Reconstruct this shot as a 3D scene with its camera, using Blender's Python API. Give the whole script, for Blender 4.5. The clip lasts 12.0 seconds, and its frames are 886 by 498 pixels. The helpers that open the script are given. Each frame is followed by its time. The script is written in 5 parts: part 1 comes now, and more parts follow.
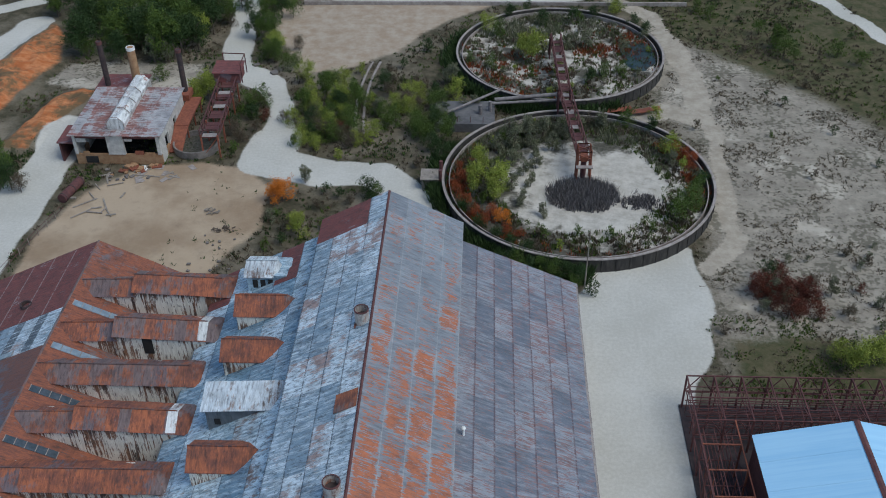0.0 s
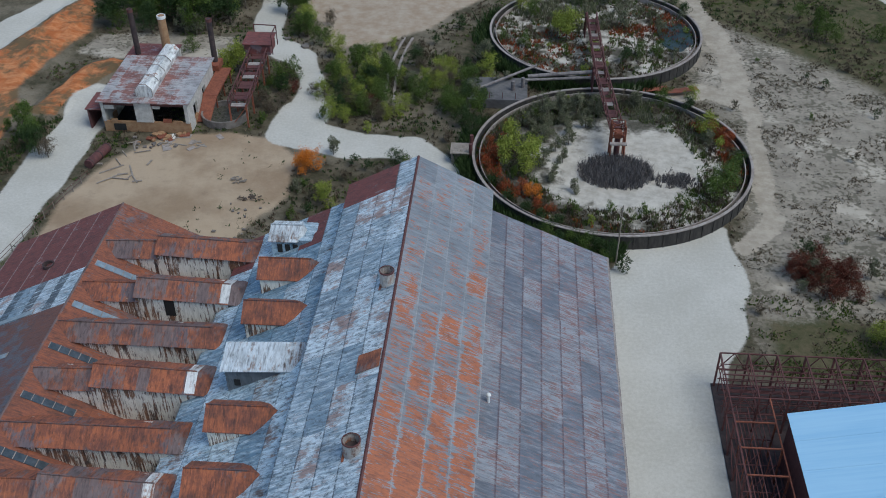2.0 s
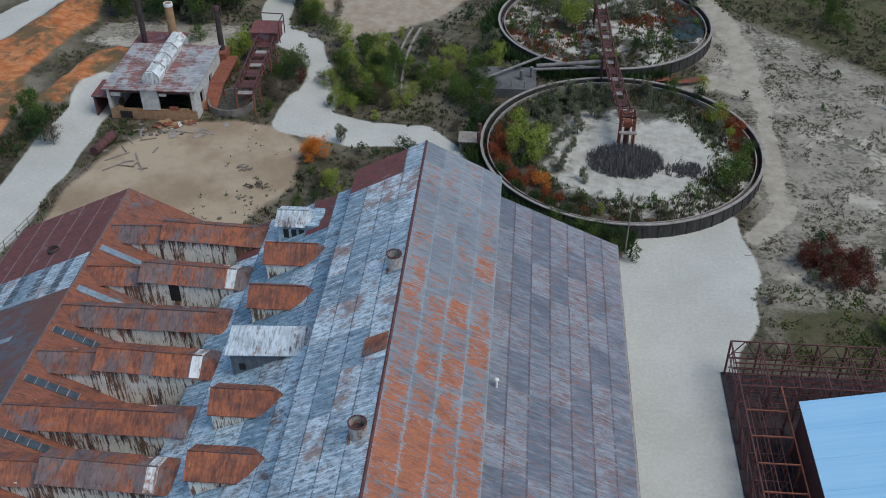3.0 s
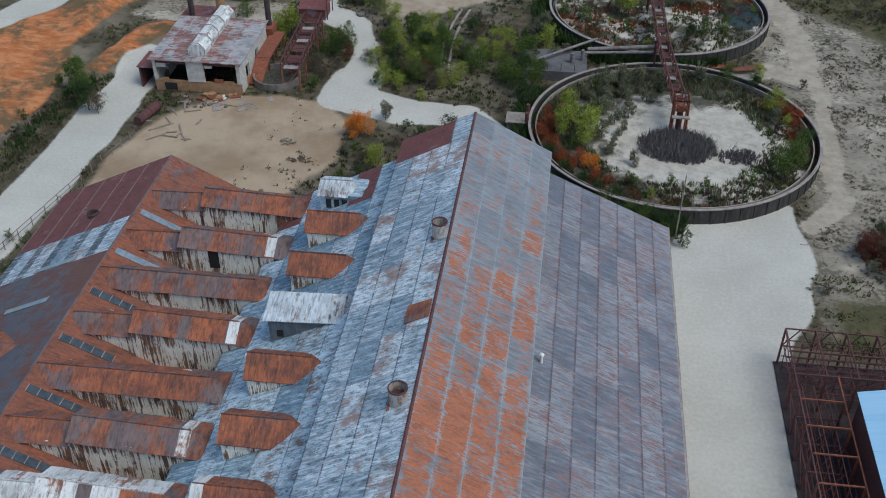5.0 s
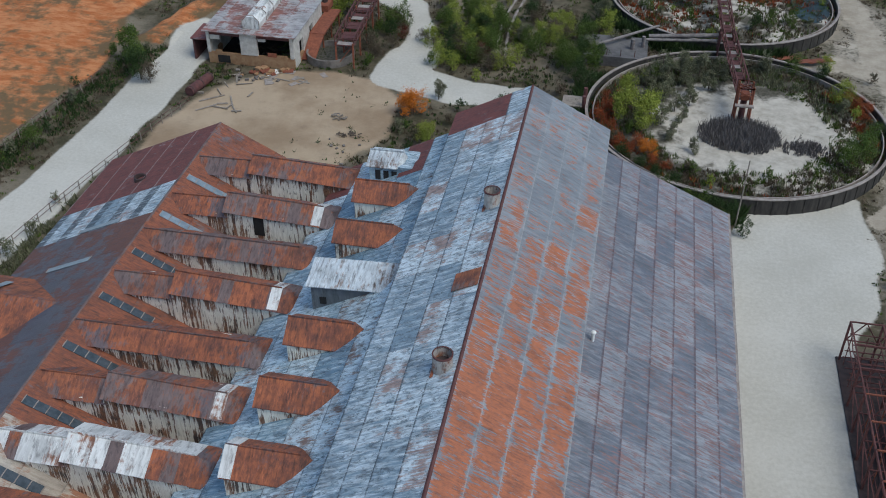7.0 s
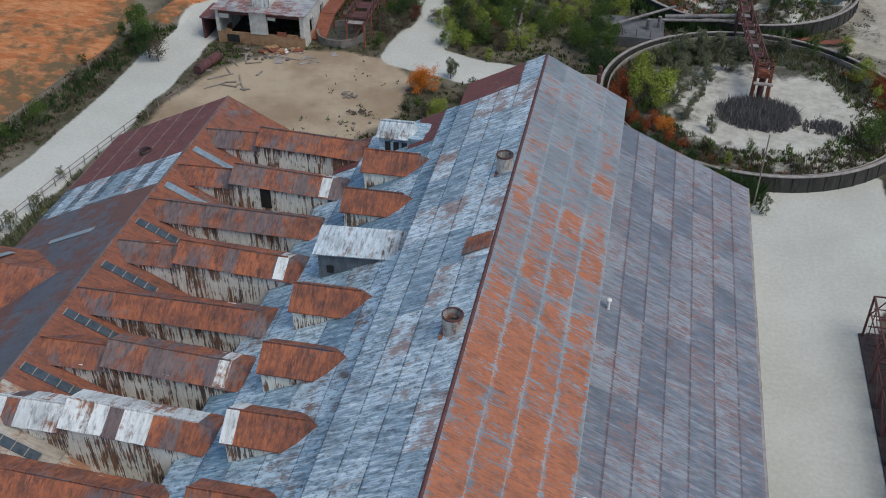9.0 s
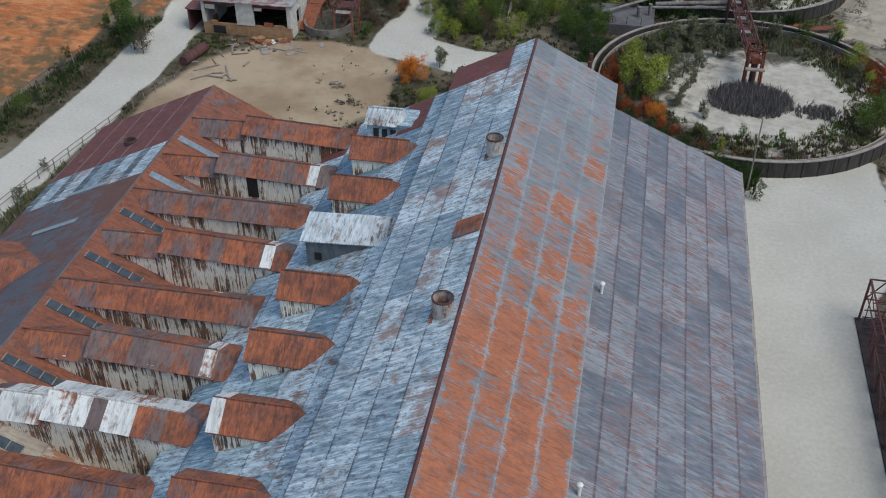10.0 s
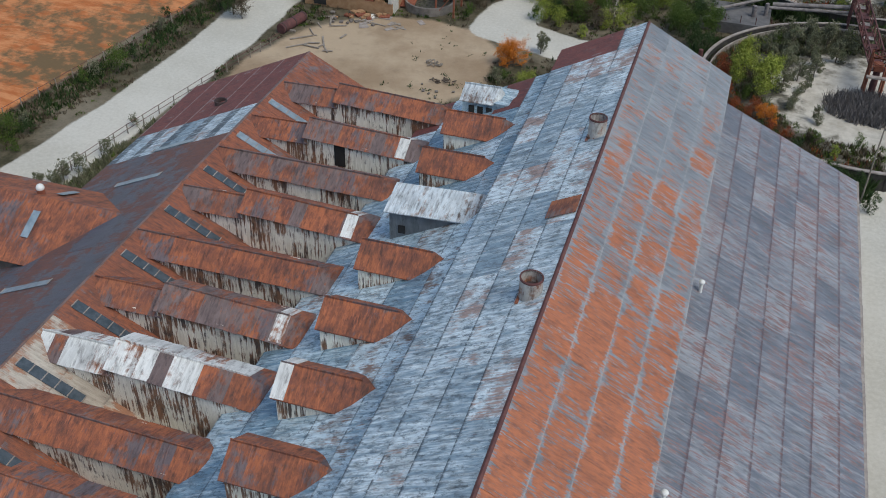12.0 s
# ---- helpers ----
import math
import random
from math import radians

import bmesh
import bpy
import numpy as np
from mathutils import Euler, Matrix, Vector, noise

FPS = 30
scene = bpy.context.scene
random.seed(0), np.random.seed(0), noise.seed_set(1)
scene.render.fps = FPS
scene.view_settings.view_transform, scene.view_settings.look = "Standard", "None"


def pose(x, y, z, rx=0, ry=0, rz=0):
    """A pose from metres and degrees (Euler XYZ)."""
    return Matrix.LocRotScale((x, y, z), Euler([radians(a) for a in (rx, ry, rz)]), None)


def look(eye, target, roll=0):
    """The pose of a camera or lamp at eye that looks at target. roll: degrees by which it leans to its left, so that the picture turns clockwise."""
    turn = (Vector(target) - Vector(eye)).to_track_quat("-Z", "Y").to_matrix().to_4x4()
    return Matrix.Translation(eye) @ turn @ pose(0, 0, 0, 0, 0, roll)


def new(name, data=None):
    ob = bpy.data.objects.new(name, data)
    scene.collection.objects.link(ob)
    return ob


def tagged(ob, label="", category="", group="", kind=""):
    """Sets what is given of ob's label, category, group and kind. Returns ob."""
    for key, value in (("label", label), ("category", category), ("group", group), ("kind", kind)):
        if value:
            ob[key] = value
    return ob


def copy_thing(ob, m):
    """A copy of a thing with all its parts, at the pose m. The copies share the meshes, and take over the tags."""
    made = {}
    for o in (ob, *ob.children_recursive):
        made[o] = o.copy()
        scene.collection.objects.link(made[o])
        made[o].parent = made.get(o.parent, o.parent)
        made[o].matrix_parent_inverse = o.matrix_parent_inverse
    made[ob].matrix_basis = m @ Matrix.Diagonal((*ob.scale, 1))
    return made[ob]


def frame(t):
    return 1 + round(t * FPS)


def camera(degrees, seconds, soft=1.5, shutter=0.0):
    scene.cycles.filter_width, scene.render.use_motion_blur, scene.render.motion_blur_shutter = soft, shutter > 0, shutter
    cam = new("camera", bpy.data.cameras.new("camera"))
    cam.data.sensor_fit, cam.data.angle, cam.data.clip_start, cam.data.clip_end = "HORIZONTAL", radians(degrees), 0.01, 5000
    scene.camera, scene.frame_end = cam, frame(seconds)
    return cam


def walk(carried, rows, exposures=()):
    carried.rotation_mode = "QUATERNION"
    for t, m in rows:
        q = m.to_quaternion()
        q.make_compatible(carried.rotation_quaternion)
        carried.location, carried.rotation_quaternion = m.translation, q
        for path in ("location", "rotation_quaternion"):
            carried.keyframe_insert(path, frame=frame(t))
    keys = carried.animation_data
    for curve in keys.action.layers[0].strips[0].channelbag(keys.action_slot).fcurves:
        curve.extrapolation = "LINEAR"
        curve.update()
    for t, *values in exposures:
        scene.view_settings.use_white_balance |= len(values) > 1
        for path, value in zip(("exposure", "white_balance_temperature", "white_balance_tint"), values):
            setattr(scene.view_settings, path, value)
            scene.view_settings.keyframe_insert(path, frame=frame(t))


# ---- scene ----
cam = camera(47.5, 12.0, 1.0)
# seconds, eye in metres, tilt from straight down, roll, turn
ROWS = [
    (0.0, -2.96, -9.46, 89.49, 52.74, 0.67, 2.24),
    (0.5, -2.90, -9.32, 88.10, 52.77, 0.67, 2.80),
    (1.0, -2.98, -9.36, 86.93, 52.78, 0.54, 3.61),
    (1.5, -3.05, -9.43, 85.93, 52.71, 0.45, 4.16),
    (2.0, -3.11, -9.48, 84.79, 52.72, 0.47, 4.34),
    (2.5, -3.18, -9.51, 83.76, 52.69, 0.47, 4.50),
    (4.5, -4.04, -9.27, 79.60, 52.80, 0.26, 6.68),
    (5.0, -4.31, -9.04, 78.29, 52.87, 0.16, 7.63),
    (5.5, -4.49, -8.83, 77.04, 52.96, 0.04, 8.67),
    (6.0, -4.77, -8.61, 75.83, 53.03, -0.14, 9.89),
    (6.5, -4.90, -8.44, 74.57, 53.14, -0.27, 10.95),
    (7.0, -4.89, -8.34, 73.50, 53.18, -0.20, 11.11),
    (9.0, -4.78, -8.17, 69.08, 53.45, -0.02, 11.83),
    (9.5, -4.70, -7.92, 68.07, 53.45, 0.04, 11.72),
    (10.0, -4.69, -7.58, 67.10, 53.42, 0.19, 11.13),
    (10.5, -5.11, -6.94, 65.89, 53.45, -0.21, 12.80),
    (11.0, -5.49, -6.34, 64.77, 53.45, -0.62, 14.92),
    (11.5, -5.74, -5.81, 63.72, 53.49, -0.87, 16.29),
    (12.0, -6.05, -5.29, 62.82, 53.47, -1.11, 17.59),
]
walk(cam, [(t, pose(x, y, z, rx, ry, rz)) for t, x, y, z, rx, ry, rz in ROWS], ((0.0, 0.62, 6080, 4.0), (6.0, 0.68, 6280, 4.2), (9.0, 0.70, 6450, 4.5), (12.0, 0.80, 6700, 4.8)))

# ---- light ----
world = bpy.data.worlds.new("sky")
scene.world = world
world.use_nodes = True
wn = world.node_tree
sky = wn.nodes.new("ShaderNodeTexSky")
sky.sky_type, sky.sun_disc = "NISHITA", False
SUN_AZ, SUN_EL = 118.0, 56.0      # compass degrees clockwise from +y
sky.sun_elevation, sky.sun_rotation = radians(SUN_EL), radians(SUN_AZ)
wn.links.new(sky.outputs[0], wn.nodes["Background"].inputs[0])
wn.nodes["Background"].inputs[1].default_value = 0.082
sun = new("sun", bpy.data.lights.new("sun", "SUN"))
sun.data.energy, sun.data.angle, sun.data.color = 1.15, radians(36), (1.0, 0.95, 0.88)
sd = Vector((math.sin(radians(SUN_AZ)) * math.cos(radians(SUN_EL)), math.cos(radians(SUN_AZ)) * math.cos(radians(SUN_EL)), math.sin(radians(SUN_EL))))
sun.matrix_world = look(sd * 300, (0, 0, 0))


# ---- node helpers ----
class Net:
    def __init__(self, name):
        self.mat = bpy.data.materials.new(name)
        self.mat.use_nodes = True
        self.t = self.mat.node_tree
        self.b = self.t.nodes["Principled BSDF"]
        self.geo = self.t.nodes.new("ShaderNodeNewGeometry")
        self.info = self.t.nodes.new("ShaderNodeObjectInfo")
        self.pos, self.rand, self.isl = self.geo.outputs["Position"], self.info.outputs["Random"], self.geo.outputs["Random Per Island"]

    def put(self, socket, v):
        if isinstance(v, bpy.types.NodeSocket):
            self.t.links.new(v, socket)
        elif isinstance(v, (tuple, list)) and len(v) == 3 and socket.type == "RGBA":
            socket.default_value = (*v, 1)
        else:
            socket.default_value = v

    def math(self, op, a, b=0.0, c=0.0):
        n = self.t.nodes.new("ShaderNodeMath")
        n.operation = op
        for s, v in zip(n.inputs, (a, b, c)):
            self.put(s, v)
        return n.outputs[0]

    def scaled(self, v, s):
        n = self.t.nodes.new("ShaderNodeVectorMath")
        n.operation = "MULTIPLY"
        self.put(n.inputs[0], v)
        n.inputs[1].default_value = s
        return n.outputs[0]

    def noise(self, scale, detail=4.0, rough=0.6, stretch=None, shift=None):
        n = self.t.nodes.new("ShaderNodeTexNoise")
        n.inputs["Scale"].default_value, n.inputs["Detail"].default_value, n.inputs["Roughness"].default_value = scale, detail, rough
        v = self.pos if stretch is None else self.scaled(self.pos, stretch)
        if shift is not None:
            a = self.t.nodes.new("ShaderNodeVectorMath")
            a.operation = "ADD"
            self.put(a.inputs[0], v)
            c = self.t.nodes.new("ShaderNodeCombineXYZ")
            for i in range(3):
                self.put(c.inputs[i], shift)
            self.put(a.inputs[1], c.outputs[0])
            v = a.outputs[0]
        self.put(n.inputs["Vector"], v)
        return n.outputs["Fac"]

    def ramp(self, f, lo, hi):
        n = self.t.nodes.new("ShaderNodeMapRange")
        n.interpolation_type = "SMOOTHSTEP"
        self.put(n.inputs["Value"], f)
        self.put(n.inputs["From Min"], lo)
        self.put(n.inputs["From Max"], hi)
        return n.outputs[0]

    def mix(self, f, a, b):
        n = self.t.nodes.new("ShaderNodeMix")
        n.data_type = "RGBA"
        self.put(n.inputs[0], f)
        self.put(n.inputs[6], a)
        self.put(n.inputs[7], b)
        return n.outputs[2]

    def grime(self, col, amount, scale=1.6, stretch=None, tone=(0.035, 0.03, 0.03)):
        """Dirt in small ragged spots and wider washes."""
        f = self.math("MULTIPLY", self.ramp(self.noise(scale, 7, 0.75, stretch), 0.47, 0.68), amount)
        return self.mix(self.math("MULTIPLY", self.ramp(self.noise(scale * 0.25, 4, 0.6), 0.45, 0.75), amount * 0.6), self.mix(f, col, tone), tone)

    def attr(self, name):
        n = self.t.nodes.new("ShaderNodeAttribute")
        n.attribute_name = name
        return n.outputs["Fac"]

    def bump(self, h, strength=0.4, dist=0.05):
        n = self.t.nodes.new("ShaderNodeBump")
        n.inputs["Strength"].default_value, n.inputs["Distance"].default_value = strength, dist
        self.put(n.inputs["Height"], h)
        self.t.links.new(n.outputs[0], self.b.inputs["Normal"])

    def done(self, color, rough=0.7, metal=0.0, spec=None):
        self.put(self.b.inputs["Base Color"], color)
        self.put(self.b.inputs["Roughness"], rough)
        self.put(self.b.inputs["Metallic"], metal)
        if spec is not None:
            self.b.inputs["Specular IOR Level"].default_value = spec
        return self.mat


def sheet_metal(name, clean, dull, rust, deep, amount, run=(0.25, 3.0, 0.25), metal=0.35, patch=0.22, panel=0.25, soot=0.45):
    """Corrugated galvanised sheet: streaks along the run, rust in patches that differ from sheet to sheet."""
    n = Net(name)
    streak = n.noise(1.0, 5, 0.65, run)
    fine = n.noise(2.2, 5, 0.7)
    big = n.noise(patch, 3, 0.6)
    base = n.mix(n.ramp(n.math("MULTIPLY_ADD", n.rand, 0.3, streak), 0.35, 0.95), dull, clean)
    m = n.math("ADD", n.math("MULTIPLY", big, 0.75), n.math("MULTIPLY", streak, 0.55))
    m = n.math("ADD", m, n.math("MULTIPLY", n.math("SUBTRACT", n.rand, 0.5), panel))
    m = n.math("ADD", m, n.math("MULTIPLY", n.math("SUBTRACT", fine, 0.5), 0.35))
    cut = 1.05 - 0.8 * amount
    mask = n.ramp(m, cut - 0.07, cut + 0.09)
    rf = n.math("ADD", n.math("MULTIPLY", n.noise(1.4, 5, 0.7, run), 0.35), n.math("MULTIPLY", n.noise(0.55, 6, 0.7), 0.65))
    rusty = n.mix(n.ramp(rf, 0.38, 0.62), deep, rust)
    vein = n.noise(1.3, 5, 0.7, run)
    rusty = n.mix(n.math("MULTIPLY", n.ramp(vein, 0.52, 0.70), 0.55), rusty, tuple(min(1.0, 1.55 * c) for c in rust))
    col = n.mix(mask, base, rusty)
    col = n.mix(n.math("MULTIPLY", n.ramp(n.noise(0.8, 5, 0.7, run), 0.50, 0.72), soot), col, tuple(0.45 * c for c in deep))
    col = n.grime(col, 0.6, 1.3, tuple(0.5 * a + 0.3 for a in run))
    n.bump(n.noise(1.0, 2, 0.5, tuple(2.2 * a if a > 1 else a for a in run)), 0.25, 0.05)
    return n.done(col, n.math("MULTIPLY_ADD", mask, 0.25, 0.55), n.math("MULTIPLY", n.math("SUBTRACT", 1.0, mask), metal))


def lapped(name, clean, dull, rust, deep, amount, length, lap, edge=0.0, south=0.0, metal=0.3, contrast=1.0, speckle=0.0, lapdark=0.7, dirt=0.35, strand=0.5, panel=0.22, width=0.0, lapwide=0.17):
    """Roof sheets with streaks down the slope, dark ragged laps and rust within each sheet."""
    n = Net(name)
    tc = n.t.nodes.new("ShaderNodeTexCoord")
    sep = n.t.nodes.new("ShaderNodeSeparateXYZ")
    n.put(sep.inputs[0], tc.outputs["Object"])
    lx, ly = sep.outputs[0], sep.outputs[1]
    wp = n.t.nodes.new("ShaderNodeSeparateXYZ")
    n.put(wp.inputs[0], n.pos)
    streak = n.noise(1.0, 5, 0.65, (0.45, 2.8, 0.45))
    thin = n.noise(1.0, 4, 0.65, (0.75, 6.6, 0.75), n.math("MULTIPLY", n.rand, 7.0))
    fine, big, mid = n.noise(2.6, 5, 0.7), n.noise(0.16, 3, 0.6), n.noise(0.7, 4, 0.6)
    f = n.math("ADD", n.math("MULTIPLY", streak, 0.5), n.math("ADD", n.math("MULTIPLY", thin, 0.3), n.math("MULTIPLY", n.rand, 0.16)))
    base = n.mix(n.ramp(f, 0.48 - 0.22 / contrast, 0.48 + 0.22 / contrast), dull, clean)
    base = n.mix(n.math("MULTIPLY", n.ramp(n.noise(1.5, 7, 0.8, (1.0, 1.7, 1.0)), 0.49, 0.63), speckle), base, tuple(0.5 * c for c in dull))
    m = n.math("ADD", n.math("MULTIPLY", big, 0.5), n.math("ADD", n.math("MULTIPLY_ADD", mid, 0.7, -0.175), n.math("MULTIPLY_ADD", thin, strand, 0.25 - 0.5 * strand)))
    m = n.math("ADD", m, n.math("MULTIPLY", n.math("SUBTRACT", n.rand, 0.5), panel))
    m = n.math("ADD", m, n.math("MULTIPLY", n.math("SUBTRACT", 58.0, wp.outputs[1]), south))
    if edge:
        wx = n.math("ADD", lx, n.math("MULTIPLY", n.math("SUBTRACT", n.noise(0.9, 4, 0.7), 0.5), 1.3))
        near = n.math("MULTIPLY", n.ramp(wx, 0.05, edge + 0.3), n.ramp(n.math("SUBTRACT", length, wx), 0.0, edge + 0.15))
        m = n.math("SUBTRACT", m, n.math("MULTIPLY", n.math("SUBTRACT", 1.0, near), 0.3))
    if width:
        wy = n.math("ADD", ly, n.math("MULTIPLY", n.math("SUBTRACT", n.noise(0.8, 4, 0.7), 0.5), 1.8))
        side = n.math("MULTIPLY", n.ramp(wy, -0.2, 0.7), n.ramp(n.math("SUBTRACT", width, wy), -0.2, 0.7))
        m = n.math("SUBTRACT", m, n.math("MULTIPLY", n.math("SUBTRACT", 1.0, side), 0.13))
    cut = 1.05 - 0.8 * amount
    mask = n.ramp(m, cut - 0.06, cut + 0.09)
    rusty = n.mix(n.ramp(n.math("ADD", n.math("MULTIPLY", thin, 0.6), n.math("MULTIPLY", fine, 0.4)), 0.34, 0.62), deep, rust)
    col = n.mix(mask, base, rusty)
    col = n.grime(col, dirt, 1.5, (0.5, 1.6, 0.5))
    lapm = n.math("MULTIPLY", n.ramp(n.math("SUBTRACT", length, n.math("ADD", lx, n.math("MULTIPLY", n.math("SUBTRACT", fine, 0.5), 0.3))), lapwide, 0.04), n.ramp(n.noise(1.0, 5, 0.75, (0.3, 2.8, 0.3)), 0.36, 0.52))
    col = n.mix(n.math("MULTIPLY", lapm, lapdark), col, lap)
    n.bump(n.math("ADD", thin, n.noise(1.0, 2, 0.5, (0.12, 9.0, 0.12))), 0.8, 0.06)
    return n.done(col, n.math("MULTIPLY_ADD", mask, 0.2, 0.6), n.math("MULTIPLY", n.math("SUBTRACT", 1.0, mask), metal))


def drip_wall(name, pale, dull, rust, black):
    """Painted wall sheets with long rust and soot runs down them."""
    n = Net(name)
    run, hair = n.noise(1.0, 5, 0.7, (2.2, 2.2, 0.20)), n.noise(1.0, 4, 0.7, (6.5, 6.5, 0.35))
    wide, mid = n.noise(0.30, 3, 0.6), n.noise(0.9, 5, 0.7, (1.0, 1.0, 0.6))
    col = n.mix(n.ramp(n.math("ADD", n.math("MULTIPLY", run, 0.6), n.math("MULTIPLY", hair, 0.4)), 0.36, 0.60), dull, pale)
    f = n.math("ADD", n.math("MULTIPLY", run, 0.5), n.math("ADD", n.math("MULTIPLY", hair, 0.35), n.math("MULTIPLY", wide, 0.35)))
    col = n.mix(n.math("MULTIPLY", n.ramp(f, 0.585, 0.65), 0.95), col, n.mix(n.ramp(mid, 0.35, 0.65), black, rust))
    col = n.mix(n.math("MULTIPLY", n.ramp(n.math("ADD", n.math("MULTIPLY", mid, 0.6), n.math("MULTIPLY", hair, 0.4)), 0.54, 0.62), 0.85), col, black)
    n.bump(hair, 0.3, 0.03)
    return n.done(col, 0.8)


def plain(name, a, b, scale=1.5, rough=0.85, metal=0.0, stretch=None, bump=0.3):
    n = Net(name)
    f = n.math("ADD", n.math("MULTIPLY", n.noise(scale, 5, 0.65, stretch), 0.7), n.math("MULTIPLY", n.noise(scale * 0.17, 3, 0.5), 0.3))
    n.bump(n.noise(scale * 5, 4, 0.7), bump, 0.03)
    return n.done(n.mix(n.ramp(f, 0.32, 0.68), a, b), rough, metal)


def leafy(name, a, b, c):
    n = Net(name)
    f = n.mix(n.isl, a, b)
    f = n.mix(n.ramp(n.noise(0.9, 3), 0.45, 0.75), f, c)
    m = n.done(f, 0.7, 0.0, 0.2)
    n.b.inputs["Subsurface Weight"].default_value = 0.0
    return m


M = {}
M["east_up"] = lapped("grey_sheet_with_orange_rust", (0.31, 0.335, 0.365), (0.19, 0.21, 0.24), (0.47, 0.158, 0.075), (0.25, 0.105, 0.07), 0.525, 2.6, (0.44, 0.41, 0.39), 0.28, 0.0075, 0.1, 1.5, 0.0, 0.4, 0.35, 1.7, 0.24, 4.17, 0.14)
M["east_low"] = lapped("blue_grey_sheet", (0.31, 0.325, 0.36), (0.135, 0.152, 0.192), (0.27, 0.165, 0.16), (0.16, 0.11, 0.125), 0.29, 2.42, (0.085, 0.04, 0.05), 0.0, 0.0, 0.1, 2.0, 0.0, 0.7, 0.35, 2.2, 0.16, 0.0, 0.24)
# west sheets: pale weathered metal, with blue skylight tinted into the clean colour
M["west_up"] = lapped("pale_weathered_sheet_sky_tint", (0.80, 0.89, 0.95), (0.25, 0.35, 0.44), (0.46, 0.33, 0.30), (0.25, 0.21, 0.21), 0.31, 2.49, (0.035, 0.05, 0.07), 0.0, 0.0, 0.1, 1.9, 0.9, 0.85, 0.55, 0.5, 0.25, 0.0, 0.22)
M["west_low"] = lapped("weathered_sheet_sky_tint", (0.76, 0.89, 0.96), (0.18, 0.31, 0.42), (0.30, 0.20, 0.16), (0.16, 0.15, 0.16), 0.28, 3.44, (0.03, 0.05, 0.08), 0.0, 0.0, 0.1, 1.6, 0.9, 0.7, 0.55)
M["rust_ew"] = lapped("orange_rust_sheet_slope", (0.24, 0.20, 0.20), (0.15, 0.118, 0.128), (0.33, 0.108, 0.054), (0.16, 0.066, 0.05), 0.70, 4.0, (0.08, 0.04, 0.035), 0.0, 0.0, 0.1, 1.0, 0.0, 0.4, 0.6, 1.0)
M["tan_sheet"] = lapped("tan_weathered_sheet", (0.55, 0.50, 0.43), (0.36, 0.31, 0.26), (0.35, 0.17, 0.10), (0.24, 0.12, 0.08), 0.42, 4.0, (0.12, 0.09, 0.08), 0.0, 0.0, 0.0, 1.2, 0.2, 0.5)
M["maroon"] = lapped("maroon_rust_sheet", (0.46, 0.45, 0.47), (0.19, 0.12, 0.13), (0.24, 0.075, 0.065), (0.10, 0.042, 0.045), 0.74, 3.6, (0.45, 0.42, 0.42), 0.0, 0.0, 0.1, 1.0, 0.0, 0.45, 0.4, 1.0)
M["slate"] = lapped("slate_grey_sheet", (0.135, 0.14, 0.17), (0.105, 0.108, 0.135), (0.20, 0.085, 0.062), (0.13, 0.08, 0.08), 0.50, 3.6, (0.085, 0.08, 0.085), 0.0, 0.0, 0.1, 0.8, 0.0, 0.4)
M["rust"] = sheet_metal("orange_rust_sheet", (0.23, 0.185, 0.19), (0.14, 0.11, 0.12), (0.41, 0.13, 0.058), (0.16, 0.064, 0.048), 0.62, (3.8, 0.7, 0.7), 0.2, 0.28, 0.22, 0.75)
M["rust_grey"] = sheet_metal("grey_brown_rust_sheet", (0.27, 0.21, 0.20), (0.16, 0.115, 0.112), (0.38, 0.128, 0.06), (0.16, 0.066, 0.052), 0.53, (3.6, 0.7, 0.7), 0.15, 0.25, 0.25, 0.65)
M["cream"] = drip_wall("cream_sheet_with_rust_runs", (1.0, 0.98, 0.89), (0.70, 0.67, 0.59), (0.30, 0.125, 0.05), (0.035, 0.022, 0.02))
M["white_sheet"] = sheet_metal("white_sheet_with_rust", (0.90, 0.91, 0.90), (0.60, 0.61, 0.60), (0.36, 0.16, 0.09), (0.16, 0.08, 0.06), 0.36, (2.6, 0.3, 0.3), 0.05, 0.3, 0.25, 0.35)
M["grey_wall"] = sheet_metal("grey_wall_sheet", (0.20, 0.23, 0.26), (0.12, 0.145, 0.165), (0.2, 0.1, 0.06), (0.1, 0.06, 0.05), 0.2, (2.2, 2.2, 0.35), 0.1)
M["wall"] = plain("mill_wall_sheet", (0.085, 0.07, 0.065), (0.17, 0.145, 0.135), 1.2)
M["steel"] = plain("rusted_steel", (0.075, 0.03, 0.032), (0.145, 0.056, 0.05), 2.0, 0.85)
M["steel_bright"] = plain("orange_rusted_steel", (0.17, 0.055, 0.035), (0.30, 0.10, 0.055), 2.0, 0.85)
M["black_steel"] = plain("near_black_steel", (0.03, 0.024, 0.026), (0.075, 0.05, 0.048), 1.5)
M["dark"] = plain("dark_inside", (0.012, 0.012, 0.013), (0.03, 0.028, 0.026), 1.0)
M["blue_roof"] = plain("sky_blue_painted_sheet", (0.33, 0.60, 0.84), (0.42, 0.69, 0.90), 0.5, 0.45, 0.0, (0.15, 3, 0.15), 0.1)
# tank walls: near-black all round, much darker than the other concrete
M["tank_wall"] = plain("near_black_tank_concrete", (0.018, 0.017, 0.016), (0.06, 0.053, 0.048), 1.1, 0.9, 0.0, (1.5, 1.5, 0.4))
M["concrete"] = plain("weathered_concrete", (0.12, 0.105, 0.095), (0.23, 0.205, 0.185), 1.1)
M["rail"] = plain("weathered_rim", (0.24, 0.20, 0.18), (0.40, 0.36, 0.33), 1.4)
